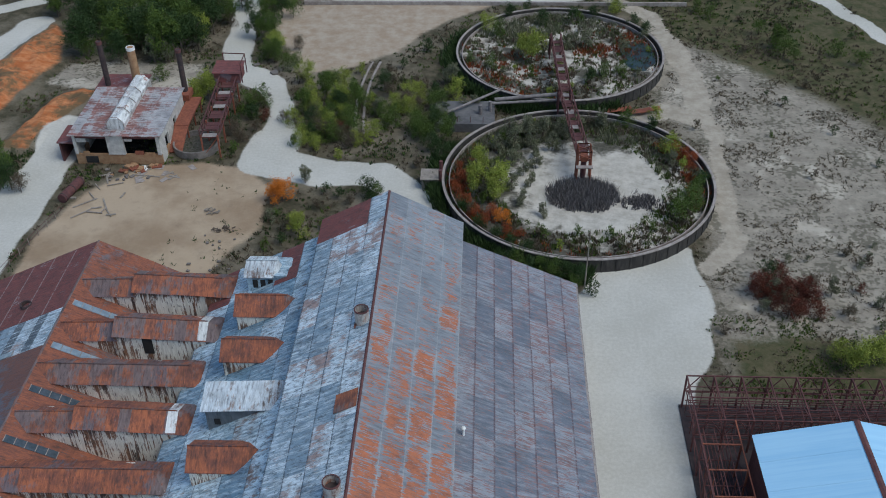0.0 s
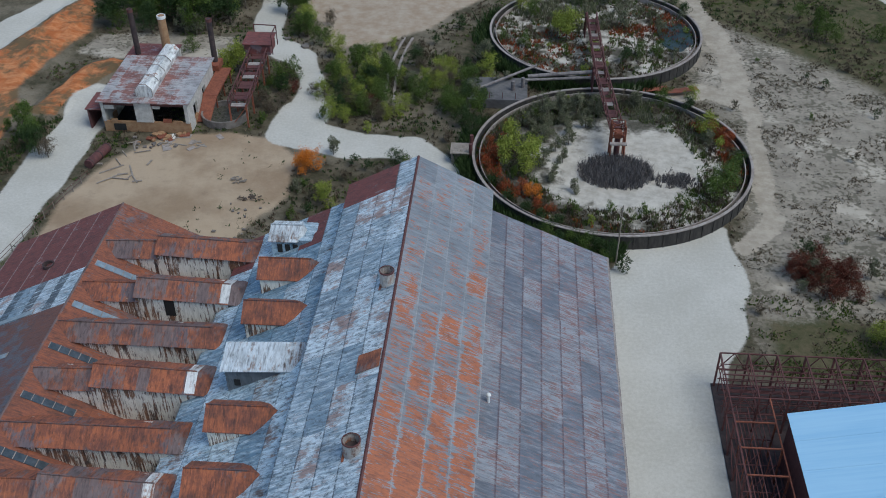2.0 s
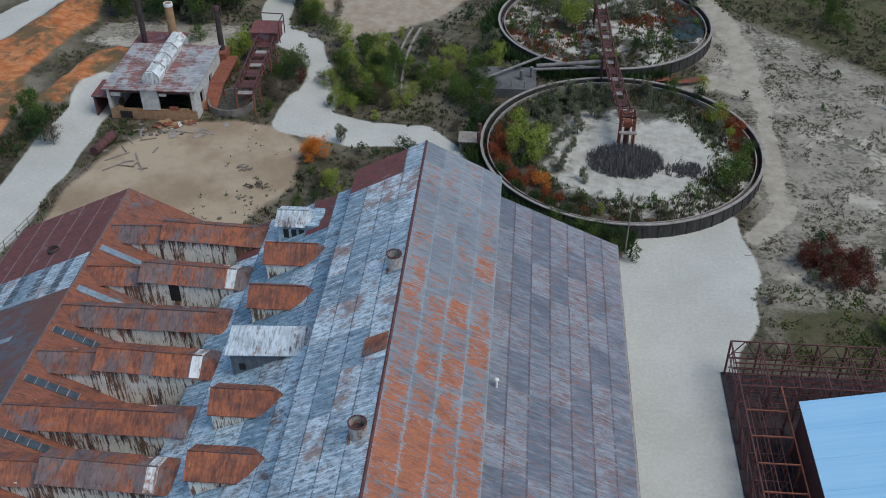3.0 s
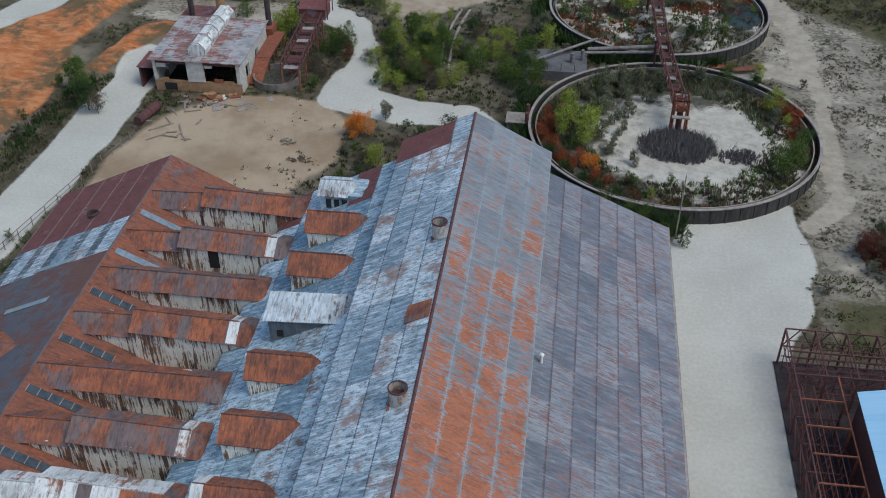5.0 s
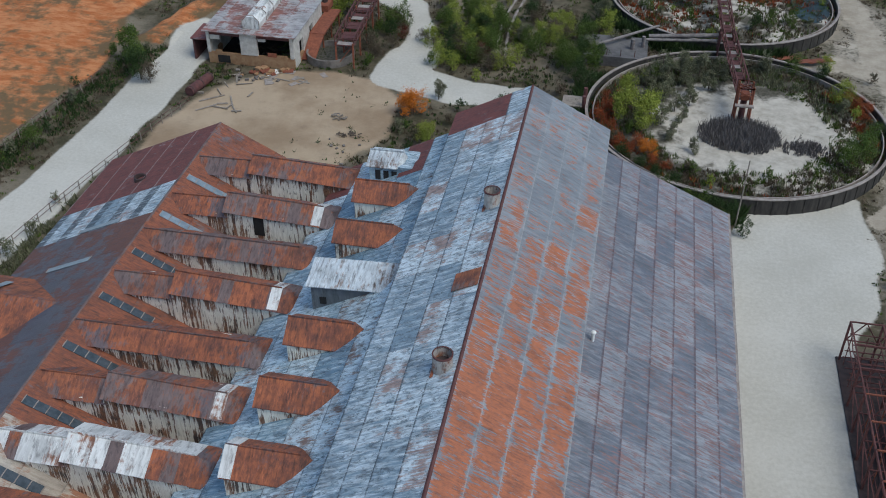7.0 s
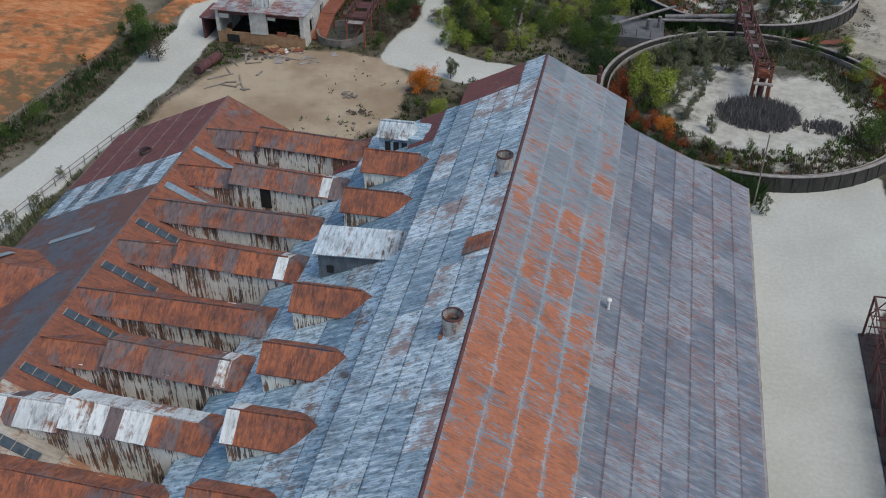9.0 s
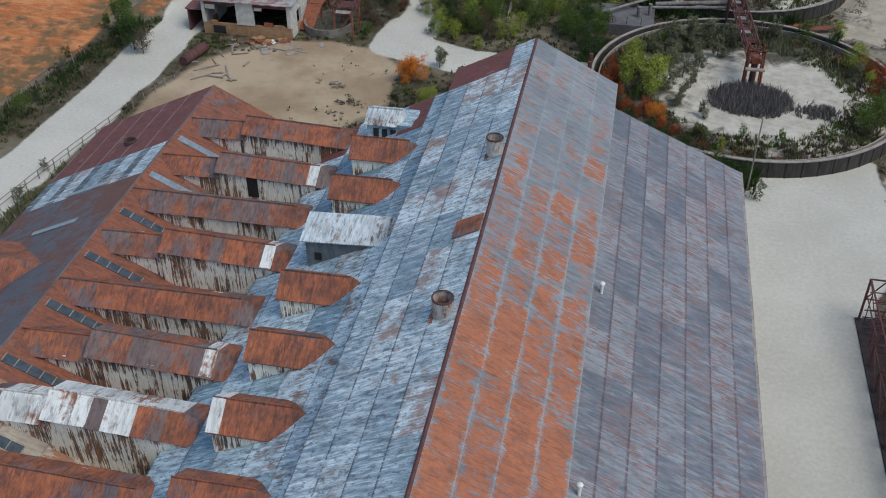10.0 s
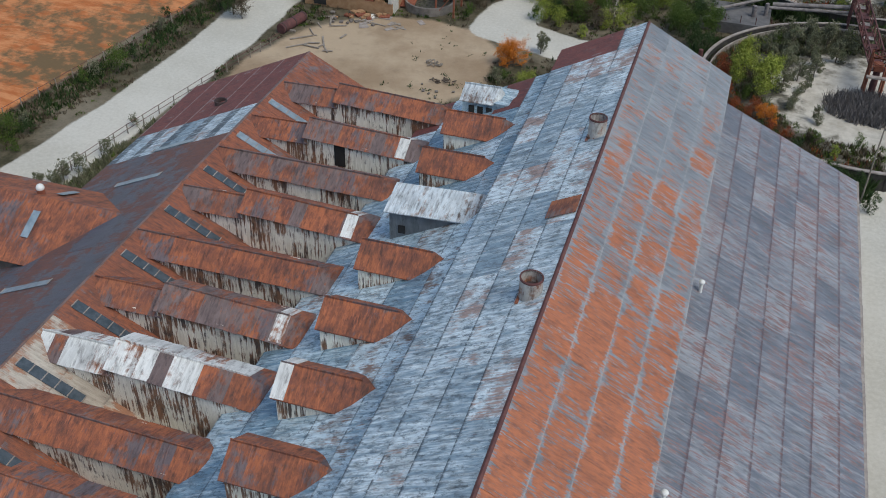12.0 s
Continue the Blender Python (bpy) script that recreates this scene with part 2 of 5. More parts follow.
M["glass"] = plain("dirty_skylight_panel", (0.17, 0.23, 0.28), (0.30, 0.37, 0.43), 1.5, 0.35)
M["skylight_dark"] = plain("dark_skylight_glass", (0.04, 0.055, 0.065), (0.09, 0.11, 0.13), 1.5, 0.25)
M["hut_sheet"] = sheet_metal("blue_white_streaked_sheet", (0.84, 0.89, 0.92), (0.42, 0.50, 0.56), (0.34, 0.22, 0.17), (0.09, 0.08, 0.08), 0.34, (4.0, 0.5, 0.5), 0.1, 0.3, 0.2, 0.6)
M["stack_sheet"] = sheet_metal("grey_sheet_with_rust_stain", (0.62, 0.60, 0.57), (0.36, 0.33, 0.31), (0.32, 0.13, 0.07), (0.13, 0.06, 0.05), 0.42, (2.6, 2.6, 0.4), 0.1, 0.5, 0.2, 0.4)
M["slab_concrete"] = plain("dark_stained_concrete", (0.085, 0.082, 0.085), (0.155, 0.15, 0.15), 0.9)
M["pipe_steel"] = plain("weathered_pipe_steel", (0.12, 0.105, 0.105), (0.30, 0.27, 0.26), 1.6)
M["white"] = plain("white_paint", (0.70, 0.70, 0.68), (0.80, 0.80, 0.79), 1.0, 0.6)
M["whitewall"] = plain("flaking_white_wall", (0.42, 0.40, 0.37), (0.66, 0.64, 0.60), 1.3)
M["brick"] = plain("tan_brick", (0.28, 0.15, 0.075), (0.40, 0.25, 0.14), 1.3)
M["house_roof"] = sheet_metal("pink_rust_roof", (0.58, 0.57, 0.57), (0.40, 0.385, 0.385), (0.32, 0.15, 0.125), (0.20, 0.085, 0.075), 0.50, (0.4, 3.2, 0.4), 0.1, 0.28, 0.15, 0.35)
M["wood"] = plain("grey_wood", (0.20, 0.17, 0.14), (0.33, 0.29, 0.25), 2.0, 0.9, 0.0, (1, 1, 0.2))
M["bark"] = plain("bark", (0.08, 0.06, 0.045), (0.15, 0.12, 0.095), 3.0, 0.95)
M["leaf_green"] = leafy("green_leaves", (0.034, 0.066, 0.013), (0.115, 0.165, 0.032), (0.066, 0.10, 0.018))
M["leaf_dark"] = leafy("dark_green_leaves", (0.015, 0.034, 0.011), (0.056, 0.092, 0.026), (0.030, 0.055, 0.017))
M["leaf_lime"] = leafy("yellow_green_leaves", (0.14, 0.19, 0.028), (0.34, 0.37, 0.07), (0.21, 0.26, 0.04))
M["leaf_orange"] = leafy("orange_leaves", (0.50, 0.15, 0.018), (0.72, 0.25, 0.035), (0.55, 0.18, 0.025))
M["leaf_red"] = leafy("rust_red_leaves", (0.075, 0.022, 0.015), (0.165, 0.045, 0.024), (0.075, 0.04, 0.026))
M["leaf_rust"] = leafy("bright_rust_leaves", (0.20, 0.045, 0.018), (0.36, 0.09, 0.03), (0.16, 0.05, 0.025))
M["leaf_brown"] = leafy("brown_leaves", (0.070, 0.053, 0.036), (0.165, 0.128, 0.09), (0.066, 0.066, 0.036))
M["leaf_grey"] = leafy("grey_green_leaves", (0.105, 0.115, 0.066), (0.225, 0.22, 0.145), (0.11, 0.125, 0.062))


# ---- mesh helpers ----
def grow():
    return bmesh.new()


def box(bm, lo, hi, m=None):
    r = bmesh.ops.create_cube(bm, size=1)["verts"]
    for v in r:
        v.co = Vector([lo[i] + (v.co[i] + 0.5) * (hi[i] - lo[i]) for i in range(3)])
        if m is not None:
            v.co = m @ v.co
    return r


def beam(bm, a, b, w=0.15, h=None):
    a, b = Vector(a), Vector(b)
    d = b - a
    q = d.to_track_quat("Z", "Y").to_matrix().to_4x4()
    h = h or w
    return box(bm, (-w / 2, -h / 2, 0), (w / 2, h / 2, d.length), Matrix.Translation(a) @ q)


def tube(bm, a, b, r0, r1=None, seg=12, caps=True):
    a, b = Vector(a), Vector(b)
    d = b - a
    q = d.to_track_quat("Z", "Y").to_matrix().to_4x4()
    m = Matrix.Translation(a) @ q @ Matrix.Translation((0, 0, d.length / 2))
    bmesh.ops.create_cone(bm, cap_ends=caps, segments=seg, radius1=r0, radius2=r0 if r1 is None else r1, depth=d.length, matrix=m)


def prism(bm, profile, y0, y1):
    """Extrude a closed XZ profile along y."""
    a = [bm.verts.new((x, y0, z)) for x, z in profile]
    b = [bm.verts.new((x, y1, z)) for x, z in profile]
    bm.faces.new(a)
    bm.faces.new(b[::-1])
    for i in range(len(a)):
        j = (i + 1) % len(a)
        bm.faces.new((a[j], a[i], b[i], b[j]))


def slab(bm, quad, thick):
    """A slab of four corners with its thickness below."""
    q = [Vector(p) for p in quad]
    n = (q[1] - q[0]).cross(q[3] - q[0]).normalized()
    if n.z < 0:
        n = -n
    t = [bm.verts.new(p) for p in q]
    u = [bm.verts.new(p - n * thick) for p in q]
    bm.faces.new(t)
    bm.faces.new(u[::-1])
    for i in range(4):
        j = (i + 1) % 4
        bm.faces.new((t[j], t[i], u[i], u[j]))


def ring(bm, c, r_in, r_out, z0, z1, seg=96):
    vs = []
    for r, z in ((r_out, z0), (r_out, z1), (r_in, z1), (r_in, z0)):
        vs.append([bm.verts.new((c[0] + r * math.cos(2 * math.pi * i / seg), c[1] + r * math.sin(2 * math.pi * i / seg), z)) for i in range(seg)])
    for k in range(4):
        a, b = vs[k], vs[(k + 1) % 4]
        for i in range(seg):
            j = (i + 1) % seg
            bm.faces.new((a[i], a[j], b[j], b[i]))


def mesh_of(name, bm, material):
    bmesh.ops.recalc_face_normals(bm, faces=bm.faces)
    me = bpy.data.meshes.new(name)
    bm.to_mesh(me)
    bm.free()
    me.materials.append(M[material] if isinstance(material, str) else material)
    return me


def part(name, bm, material, parent, label=""):
    ob = new(name, mesh_of(name, bm, material))
    ob.parent = parent
    if parent is not None:
        base = parent
        w = Matrix.Identity(4)
        chain = []
        while base is not None:
            chain.append(base)
            base = base.parent
        for o in reversed(chain):
            w = w @ o.matrix_parent_inverse @ o.matrix_basis
        ob.matrix_parent_inverse = w.inverted()
    return tagged(ob, label=label)


def thing(name, base, label, category, group="", kind=""):
    e = new(name)
    e.matrix_basis = Matrix.Translation(base)
    e.empty_display_size = 0.5
    return tagged(e, label, category, group, kind)


def single(name, bm, material, label, category, group="", kind=""):
    return tagged(new(name, mesh_of(name, bm, material)), label, category, group, kind)


# ---- ground ----
def seg_dist(P, a, b):
    a, b = np.array(a, float), np.array(b, float)
    d = b - a
    k = np.clip(((P - a) @ d) / (d @ d), 0, 1)
    return np.linalg.norm(P - a - k[:, None] * d, axis=1)


def inside(P, poly):
    x, y = P[:, 0], P[:, 1]
    c = np.zeros(len(P), bool)
    for (x0, y0), (x1, y1) in zip(poly, poly[1:] + poly[:1]):
        if y0 == y1:
            continue
        c ^= ((y0 > y) != (y1 > y)) & (x < (x1 - x0) * (y - y0) / (y1 - y0) + x0)
    return c


def poly_mask(P, poly, soft):
    d = np.min([seg_dist(P, a, b) for a, b in zip(poly, poly[1:] + poly[:1])], axis=0)
    d = np.where(inside(P, poly), d, -d)
    return np.clip(0.5 + d / (2 * soft), 0, 1)


def line_mask(P, line, soft):
    """line: rows of x, y, full width."""
    m = np.zeros(len(P))
    for (x0, y0, w0), (x1, y1, w1) in zip(line, line[1:]):
        m = np.maximum(m, np.clip(0.5 + ((w0 + w1) / 4 - seg_dist(P, (x0, y0), (x1, y1))) / (2 * soft), 0, 1))
    return m


LANE = [(8, 5), (27, 5), (23, 60), (23.5, 78), (27, 87), (28.5, 95), (27.5, 110), (20, 109), (14.5, 106), (12, 99), (8, 95)]
TRACK = [(-56, 215, 5), (-55, 196, 5), (-51, 166, 6), (-43, 158, 5), (-39, 148, 5), (-38.6, 139, 6), (-39, 131, 10), (-30, 128.5, 6.5), (-20, 128, 7), (-13.5, 121, 7), (-8.5, 112, 6), (-2, 99, 5)]
ROAD = [(-90, 20, 9), (-83, 55, 9), (-78, 80, 8.5), (-76.5, 100, 8.5), (-75.6, 120, 8.5), (-75.2, 132, 8), (-76.2, 142, 7)]
YARD = [(-70, 90), (-70, 110), (-66, 122), (-60, 128.5), (-50, 131), (-41, 129), (-37, 123), (-36.5, 114), (-40, 106), (-44, 96), (-44, 90)]
SOIL = [(-135, 40), (-96, 40), (-91.5, 84), (-87, 120), (-87, 133), (-91, 146), (-86, 166), (-88, 176), (-93, 183.5), (-97.5, 163), (-104, 152), (-135, 150)]
BANK = [(-85.5, 134), (-81.5, 152), (-78, 156), (-75, 154.5), (-75.2, 149), (-79.6, 143), (-80.2, 134)]
POND = [(-50, 192), (-45, 179), (-37, 163), (-28, 166), (-20, 173), (-11, 187), (0, 195), (-31, 198)]
SANDPATH = [(30, 104, 4), (34.8, 112, 3), (35.4, 126, 2.6), (36.2, 141, 2.8), (35.8, 153, 4.5), (35.8, 164, 5), (34, 178, 4), (31, 190, 4), (24, 199, 4)]
SANDPATCH = [(24, 147, 5), (30, 150, 6), (35, 147, 5)]
FARROAD = [(62, 222, 4), (68.5, 201, 4), (77, 181, 4.5), (86, 160, 4.5)]
WASTE = [(28, 80), (26, 96), (29, 108), (30, 140), (24, 160), (30, 182), (52, 170), (70, 140), (90, 90), (70, 74)]
WHITE_FAR = [(-108, 150, 9), (-101, 171, 9), (-97, 184, 6)]
WHITE_LANE = [(-125, 184, 5), (-106, 192, 5), (-96, 201, 5)]
BASIN = [(-36, 197), (-14, 196), (10, 195.5), (20, 198), (16, 214), (-40, 214)]

X0, X1, Y0, Y1, STEP = -140.0, 110.0, -10.0, 240.0, 0.9
nx, ny = int((X1 - X0) / STEP) + 1, int((Y1 - Y0) / STEP) + 1
gx, gy = np.meshgrid(np.linspace(X0, X1, nx), np.linspace(Y0, Y1, ny))
P = np.c_[gx.ravel(), gy.ravel()]
wob = np.array([(noise.noise((x * 0.13, y * 0.13, 3.0)), noise.noise((x * 0.13, y * 0.13, 9.0))) for x, y in P])
Q = P + wob * 1.1
masks = {
    "gravel": np.maximum.reduce([poly_mask(Q, LANE, 0.8), line_mask(Q, TRACK, 0.9), line_mask(Q, ROAD, 0.9), 0.85 * line_mask(Q, FARROAD, 0.5), line_mask(Q, WHITE_FAR, 1), line_mask(Q, WHITE_LANE, 0.8), poly_mask(Q, BASIN, 1)]),
    "yard": poly_mask(Q, YARD, 2.0),
    "soil": np.maximum(poly_mask(Q, SOIL, 1.6), poly_mask(Q, BANK, 0.8)),
    "pond": poly_mask(Q, POND, 2.5),
    "waste": np.maximum(0.8 * poly_mask(Q, WASTE, 8.0), 0.85 * poly_mask(Q, [(-86, 157), (-84, 167), (-58, 167), (-55, 156), (-72, 155)], 2.0)),
    "sand": np.maximum(line_mask(Q, SANDPATH, 1.0), line_mask(Q, SANDPATCH, 1.2)),
    "grass": np.maximum(poly_mask(Q, [(30, 185), (45, 168), (62, 150), (90, 120), (110, 240), (10, 240)], 8.0), poly_mask(Q, [(29, 79), (62, 79), (62, 90), (46, 88), (38, 90.5), (30, 89)], 4.5)),
}
hz = np.array([0.14 * noise.noise((x * 0.09, y * 0.09, 1.0)) + 0.05 * noise.noise((x * 0.5, y * 0.5, 5.0)) for x, y in P]) - 0.05
bank = masks["soil"] * 1.2 * np.clip((-84 - P[:, 0]) / 20, 0, 1)
bank += (poly_mask(P, SOIL[4:9] + [(-97.5, 163)], 2.5) * 1.6 + poly_mask(P, BANK, 1.5) * 1.3) * (0.75 + 0.8 * np.array([noise.noise((x * 0.35, y * 0.35, 12.0)) for x, y in P]))
hz = hz * (1 - masks["gravel"]) + bank
edge = (P[:, 0] < X0 + 1) | (P[:, 0] > X1 - 1) | (P[:, 1] < Y0 + 1) | (P[:, 1] > Y1 - 1)
hz[edge] = 0
verts = [(x, y, z) for (x, y), z in zip(P, hz)]
faces = [(j * nx + i, j * nx + i + 1, (j + 1) * nx + i + 1, (j + 1) * nx + i) for j in range(ny - 1) for i in range(nx - 1)]
n0 = len(verts)
FAR = 4000.0
verts += [(-FAR, -FAR, 0), (FAR, -FAR, 0), (FAR, FAR, 0), (-FAR, FAR, 0)]
c = [0, nx - 1, ny * nx - 1, (ny - 1) * nx]
rim = [list(range(0, nx)), [j * nx + nx - 1 for j in range(ny)], list(range(ny * nx - 1, (ny - 1) * nx - 1, -1)), [j * nx for j in range(ny - 1, -1, -1)]]
for k in range(4):
    faces.append(tuple([n0 + k, n0 + (k + 1) % 4] + rim[k][::-1]))
gme = bpy.data.meshes.new("ground")
gme.from_pydata(verts, [], faces)
for key, m in masks.items():
    a = gme.attributes.new(key, "FLOAT", "POINT")
    a.data.foreach_set("value", np.r_[m, np.zeros(4)].astype(np.float32))


def ground_material():
    n = Net("ground_cover")
    big, mid, fine = n.noise(0.07, 5, 0.65), n.noise(0.4, 5, 0.7), n.noise(2.2, 5, 0.75)
    scrub = n.mix(n.ramp(mid, 0.35, 0.65), (0.052, 0.048, 0.028), (0.125, 0.105, 0.072))
    scrub = n.mix(n.ramp(big, 0.42, 0.66), scrub, (0.21, 0.18, 0.135))
    scrub = n.mix(n.math("MULTIPLY", n.ramp(fine, 0.5, 0.72), 0.6), scrub, (0.055, 0.06, 0.03))
    spot = n.noise(1.35, 2, 0.5)
    patchy = n.noise(0.11, 4, 0.6)
    waste = n.mix(n.ramp(mid, 0.35, 0.65), (0.35, 0.31, 0.25), (0.25, 0.22, 0.178))
    waste = n.mix(n.ramp(patchy, 0.54, 0.66), waste, (0.47, 0.42, 0.345))
    thick = n.math("MULTIPLY_ADD", n.math("SUBTRACT", n.noise(0.16, 3, 0.6, None, 31.0), 0.5), 0.9, 0.0)
    waste = n.mix(n.math("MULTIPLY", n.ramp(n.math("ADD", spot, thick), 0.50, 0.66), 0.7), waste, n.mix(fine, (0.07, 0.068, 0.045), (0.13, 0.115, 0.085)))
    sand = n.mix(n.ramp(mid, 0.35, 0.65), (0.34, 0.295, 0.232), (0.45, 0.395, 0.32))
    grass = n.mix(n.ramp(mid, 0.35, 0.65), (0.06, 0.066, 0.028), (0.125, 0.105, 0.062))
    gravel = n.mix(n.ramp(n.math("ADD", n.math("MULTIPLY", big, 0.5), n.math("MULTIPLY", fine, 0.5)), 0.35, 0.65), (0.47, 0.45, 0.395), (0.60, 0.58, 0.525))
    yard = n.mix(n.ramp(big, 0.35, 0.62), (0.31, 0.225, 0.148), (0.45, 0.35, 0.245))
    yard = n.mix(n.math("MULTIPLY", n.ramp(mid, 0.5, 0.75), 0.35), yard, (0.22, 0.17, 0.125))
    soil = n.mix(n.ramp(n.noise(0.5, 5, 0.7, (0.6, 1.6, 1)), 0.35, 0.65), (0.41, 0.13, 0.046), (0.57, 0.25, 0.112))
    soil = n.mix(n.ramp(n.math("ADD", n.math("MULTIPLY", big, 0.6), n.math("MULTIPLY", mid, 0.45)), 0.49, 0.61), soil, (0.16, 0.11, 0.06))
    pond = n.mix(n.ramp(mid, 0.3, 0.7), (0.34, 0.255, 0.18), (0.44, 0.37, 0.29))

    def soft(name, w):
        return n.ramp(n.math("MULTIPLY_ADD", n.math("SUBTRACT", n.math("ADD", n.math("MULTIPLY", mid, 0.5), n.math("MULTIPLY", fine, 0.5)), 0.5), w, n.attr(name)), 0.35, 0.65)
    col = n.mix(soft("waste", 1.1), scrub, waste)
    col = n.mix(soft("grass", 0.8), col, grass)
    col = n.mix(soft("sand", 1.7), col, sand)
    col = n.mix(soft("pond", 0.6), col, pond)
    col = n.mix(soft("soil", 0.7), col, soil)
    col = n.mix(soft("yard", 0.5), col, yard)
    col = n.mix(soft("gravel", 0.6), col, gravel)
    n.bump(n.math("ADD", fine, mid), 0.5, 0.12)
    return n.done(col, 0.95, 0.0, 0.15)


M["ground"] = ground_material()
gme.materials.append(M["ground"])
tagged(new("ground", gme), "pale gravel lanes, tan yard, orange soil and dry scrub land", "ground", kind="structure")


# ---- mill: two long sheds side by side ----
S_Y0, S_Y1 = 8.0, 91.3
RIDGE, BREAK, WTOP, WEAVE = (-14.15, 21.45), (-22.3, 17.2), (-22.1, 15.0), (-36.6, 7.6)
EAVE, LTOP, LEAVE = (-5.55, 17.0), (-5.4, 14.0), (9.0, 7.5)
LR, LV, LW = (-54.0, 9.5), (-36.7, 0.6), (-70.0, 2.1)
L_Y1 = 96.3

mill = thing("mill_building", (-14, 50, 0), "long corrugated steel mill building with rusted stepped roofs", "industrial building")
bm = grow()
prism(bm, [(-36.4, 0), (-36.4, WEAVE[1] - 0.3), (-22.0, WTOP[1] - 0.3), (-22.0, BREAK[1] - 0.35), (RIDGE[0], RIDGE[1] - 0.3), (-5.9, EAVE[1] - 0.35), (-5.9, LTOP[1] - 0.3), (8.8, LEAVE[1] - 0.3), (8.8, 0)], S_Y0, S_Y1 - 0.3)
part("wall", bm, "wall", mill)
annex_mill = thing("mill_shed", (-54, 50, 0), "lower rust-red shed with cross roof monitors beside the mill", "industrial building")
bm = grow()
prism(bm, [(-69.6, 0), (-69.6, LW[1] - 0.2), (LR[0], LR[1] - 0.3), (LV[0], LV[1] - 0.25), (LV[0], 0)], S_Y0, L_Y1 - 0.3)
part("wall", bm, "wall", annex_mill)

PANELS = []


def panel_mesh(L, W, T, material):
    v = [(0, 0, 0), (L, 0, 0.015), (L, W, 0.015), (0, W, 0), (0, 0, -T), (L, 0, -T), (L, W, -T), (0, W, -T)]
    me = bpy.data.meshes.new("roof_sheet")
    me.from_pydata(v, [], [(0, 1, 2, 3), (7, 6, 5, 4), (4, 5, 1, 0), (5, 6, 2, 1), (6, 7, 3, 2), (7, 4, 0, 3)])
    me.materials.append(M[material])
    return me


def sheets(parent, top, bot, y0, y1, rows, cols, pick, over=0.12, seed=1):
    """Lapped roof sheets from the upper edge (x, z) to the lower edge, course by course."""
    rnd = random.Random(seed)
    d = Vector((bot[0] - top[0], 0, bot[1] - top[1]))
    L, W = d.length / rows, (y1 - y0) / cols
    ex, ey = d.normalized(), Vector((0, 1, 0))
    ez = ex.cross(ey)
    if ez.z < 0:
        ez = -ez
    cache = {}
    for r in range(rows):
        for k in range(cols):
            mat = pick(r, k, rnd)
            if mat is None:
                continue
            if mat not in cache:
                cache[mat] = panel_mesh(L + over, W - 0.015, 0.03, mat)
            o = new("roof_sheet", cache[mat])
            org = Vector((top[0], y0 + k * W, top[1])) + ex * (r * L) + ez * (0.05 + 0.035 * (rows - r) / rows + rnd.uniform(0, 0.025))
            side = 1 if (ex.cross(ey)).z > 0 else -1
            if side > 0:
                m = Matrix((ex, ey, ez)).transposed().to_4x4()
                m.translation = org
            else:
                m = Matrix((ex, -ey, ez)).transposed().to_4x4()
                m.translation = org + ey * W
            m = m @ Matrix.Rotation(radians(rnd.uniform(-0.12, 0.12)), 4, "Z")
            PANELS.append((o, parent, m))


# dormers on the mill's west slope
SLOPE = (WTOP[1] - WEAVE[1]) / (WTOP[0] - WEAVE[0])


def west_z(x):
    return WTOP[1] + SLOPE * (x - WTOP[0])


def gable_roof(bm, x0, x1, yc, half, zr0, zr1, drop, t=0.1, over=0.25):
    for s in (-1, 1):
        e = half + over
        de = drop * e / half
        slab(bm, [(x0, yc, zr0), (x1, yc, zr1), (x1, yc + s * e, zr1 - de), (x0, yc + s * e, zr0 - de)], t)


def shell(bm, top, faces, t):
    """A closed sheet of the given top faces with its thickness below."""
    up = [bm.verts.new(p) for p in top]
    low = [bm.verts.new((p[0], p[1], p[2] - t)) for p in top]
    sides = {}
    for f in faces:
        bm.faces.new([up[i] for i in f])
        bm.faces.new([low[i] for i in reversed(f)])
        for i, j in zip(f, f[1:] + f[:1]):
            sides[frozenset((i, j))] = None if frozenset((i, j)) in sides else (i, j)
    for e in sides.values():
        if e:
            bm.faces.new((up[e[1]], up[e[0]], low[e[0]], low[e[1]]))


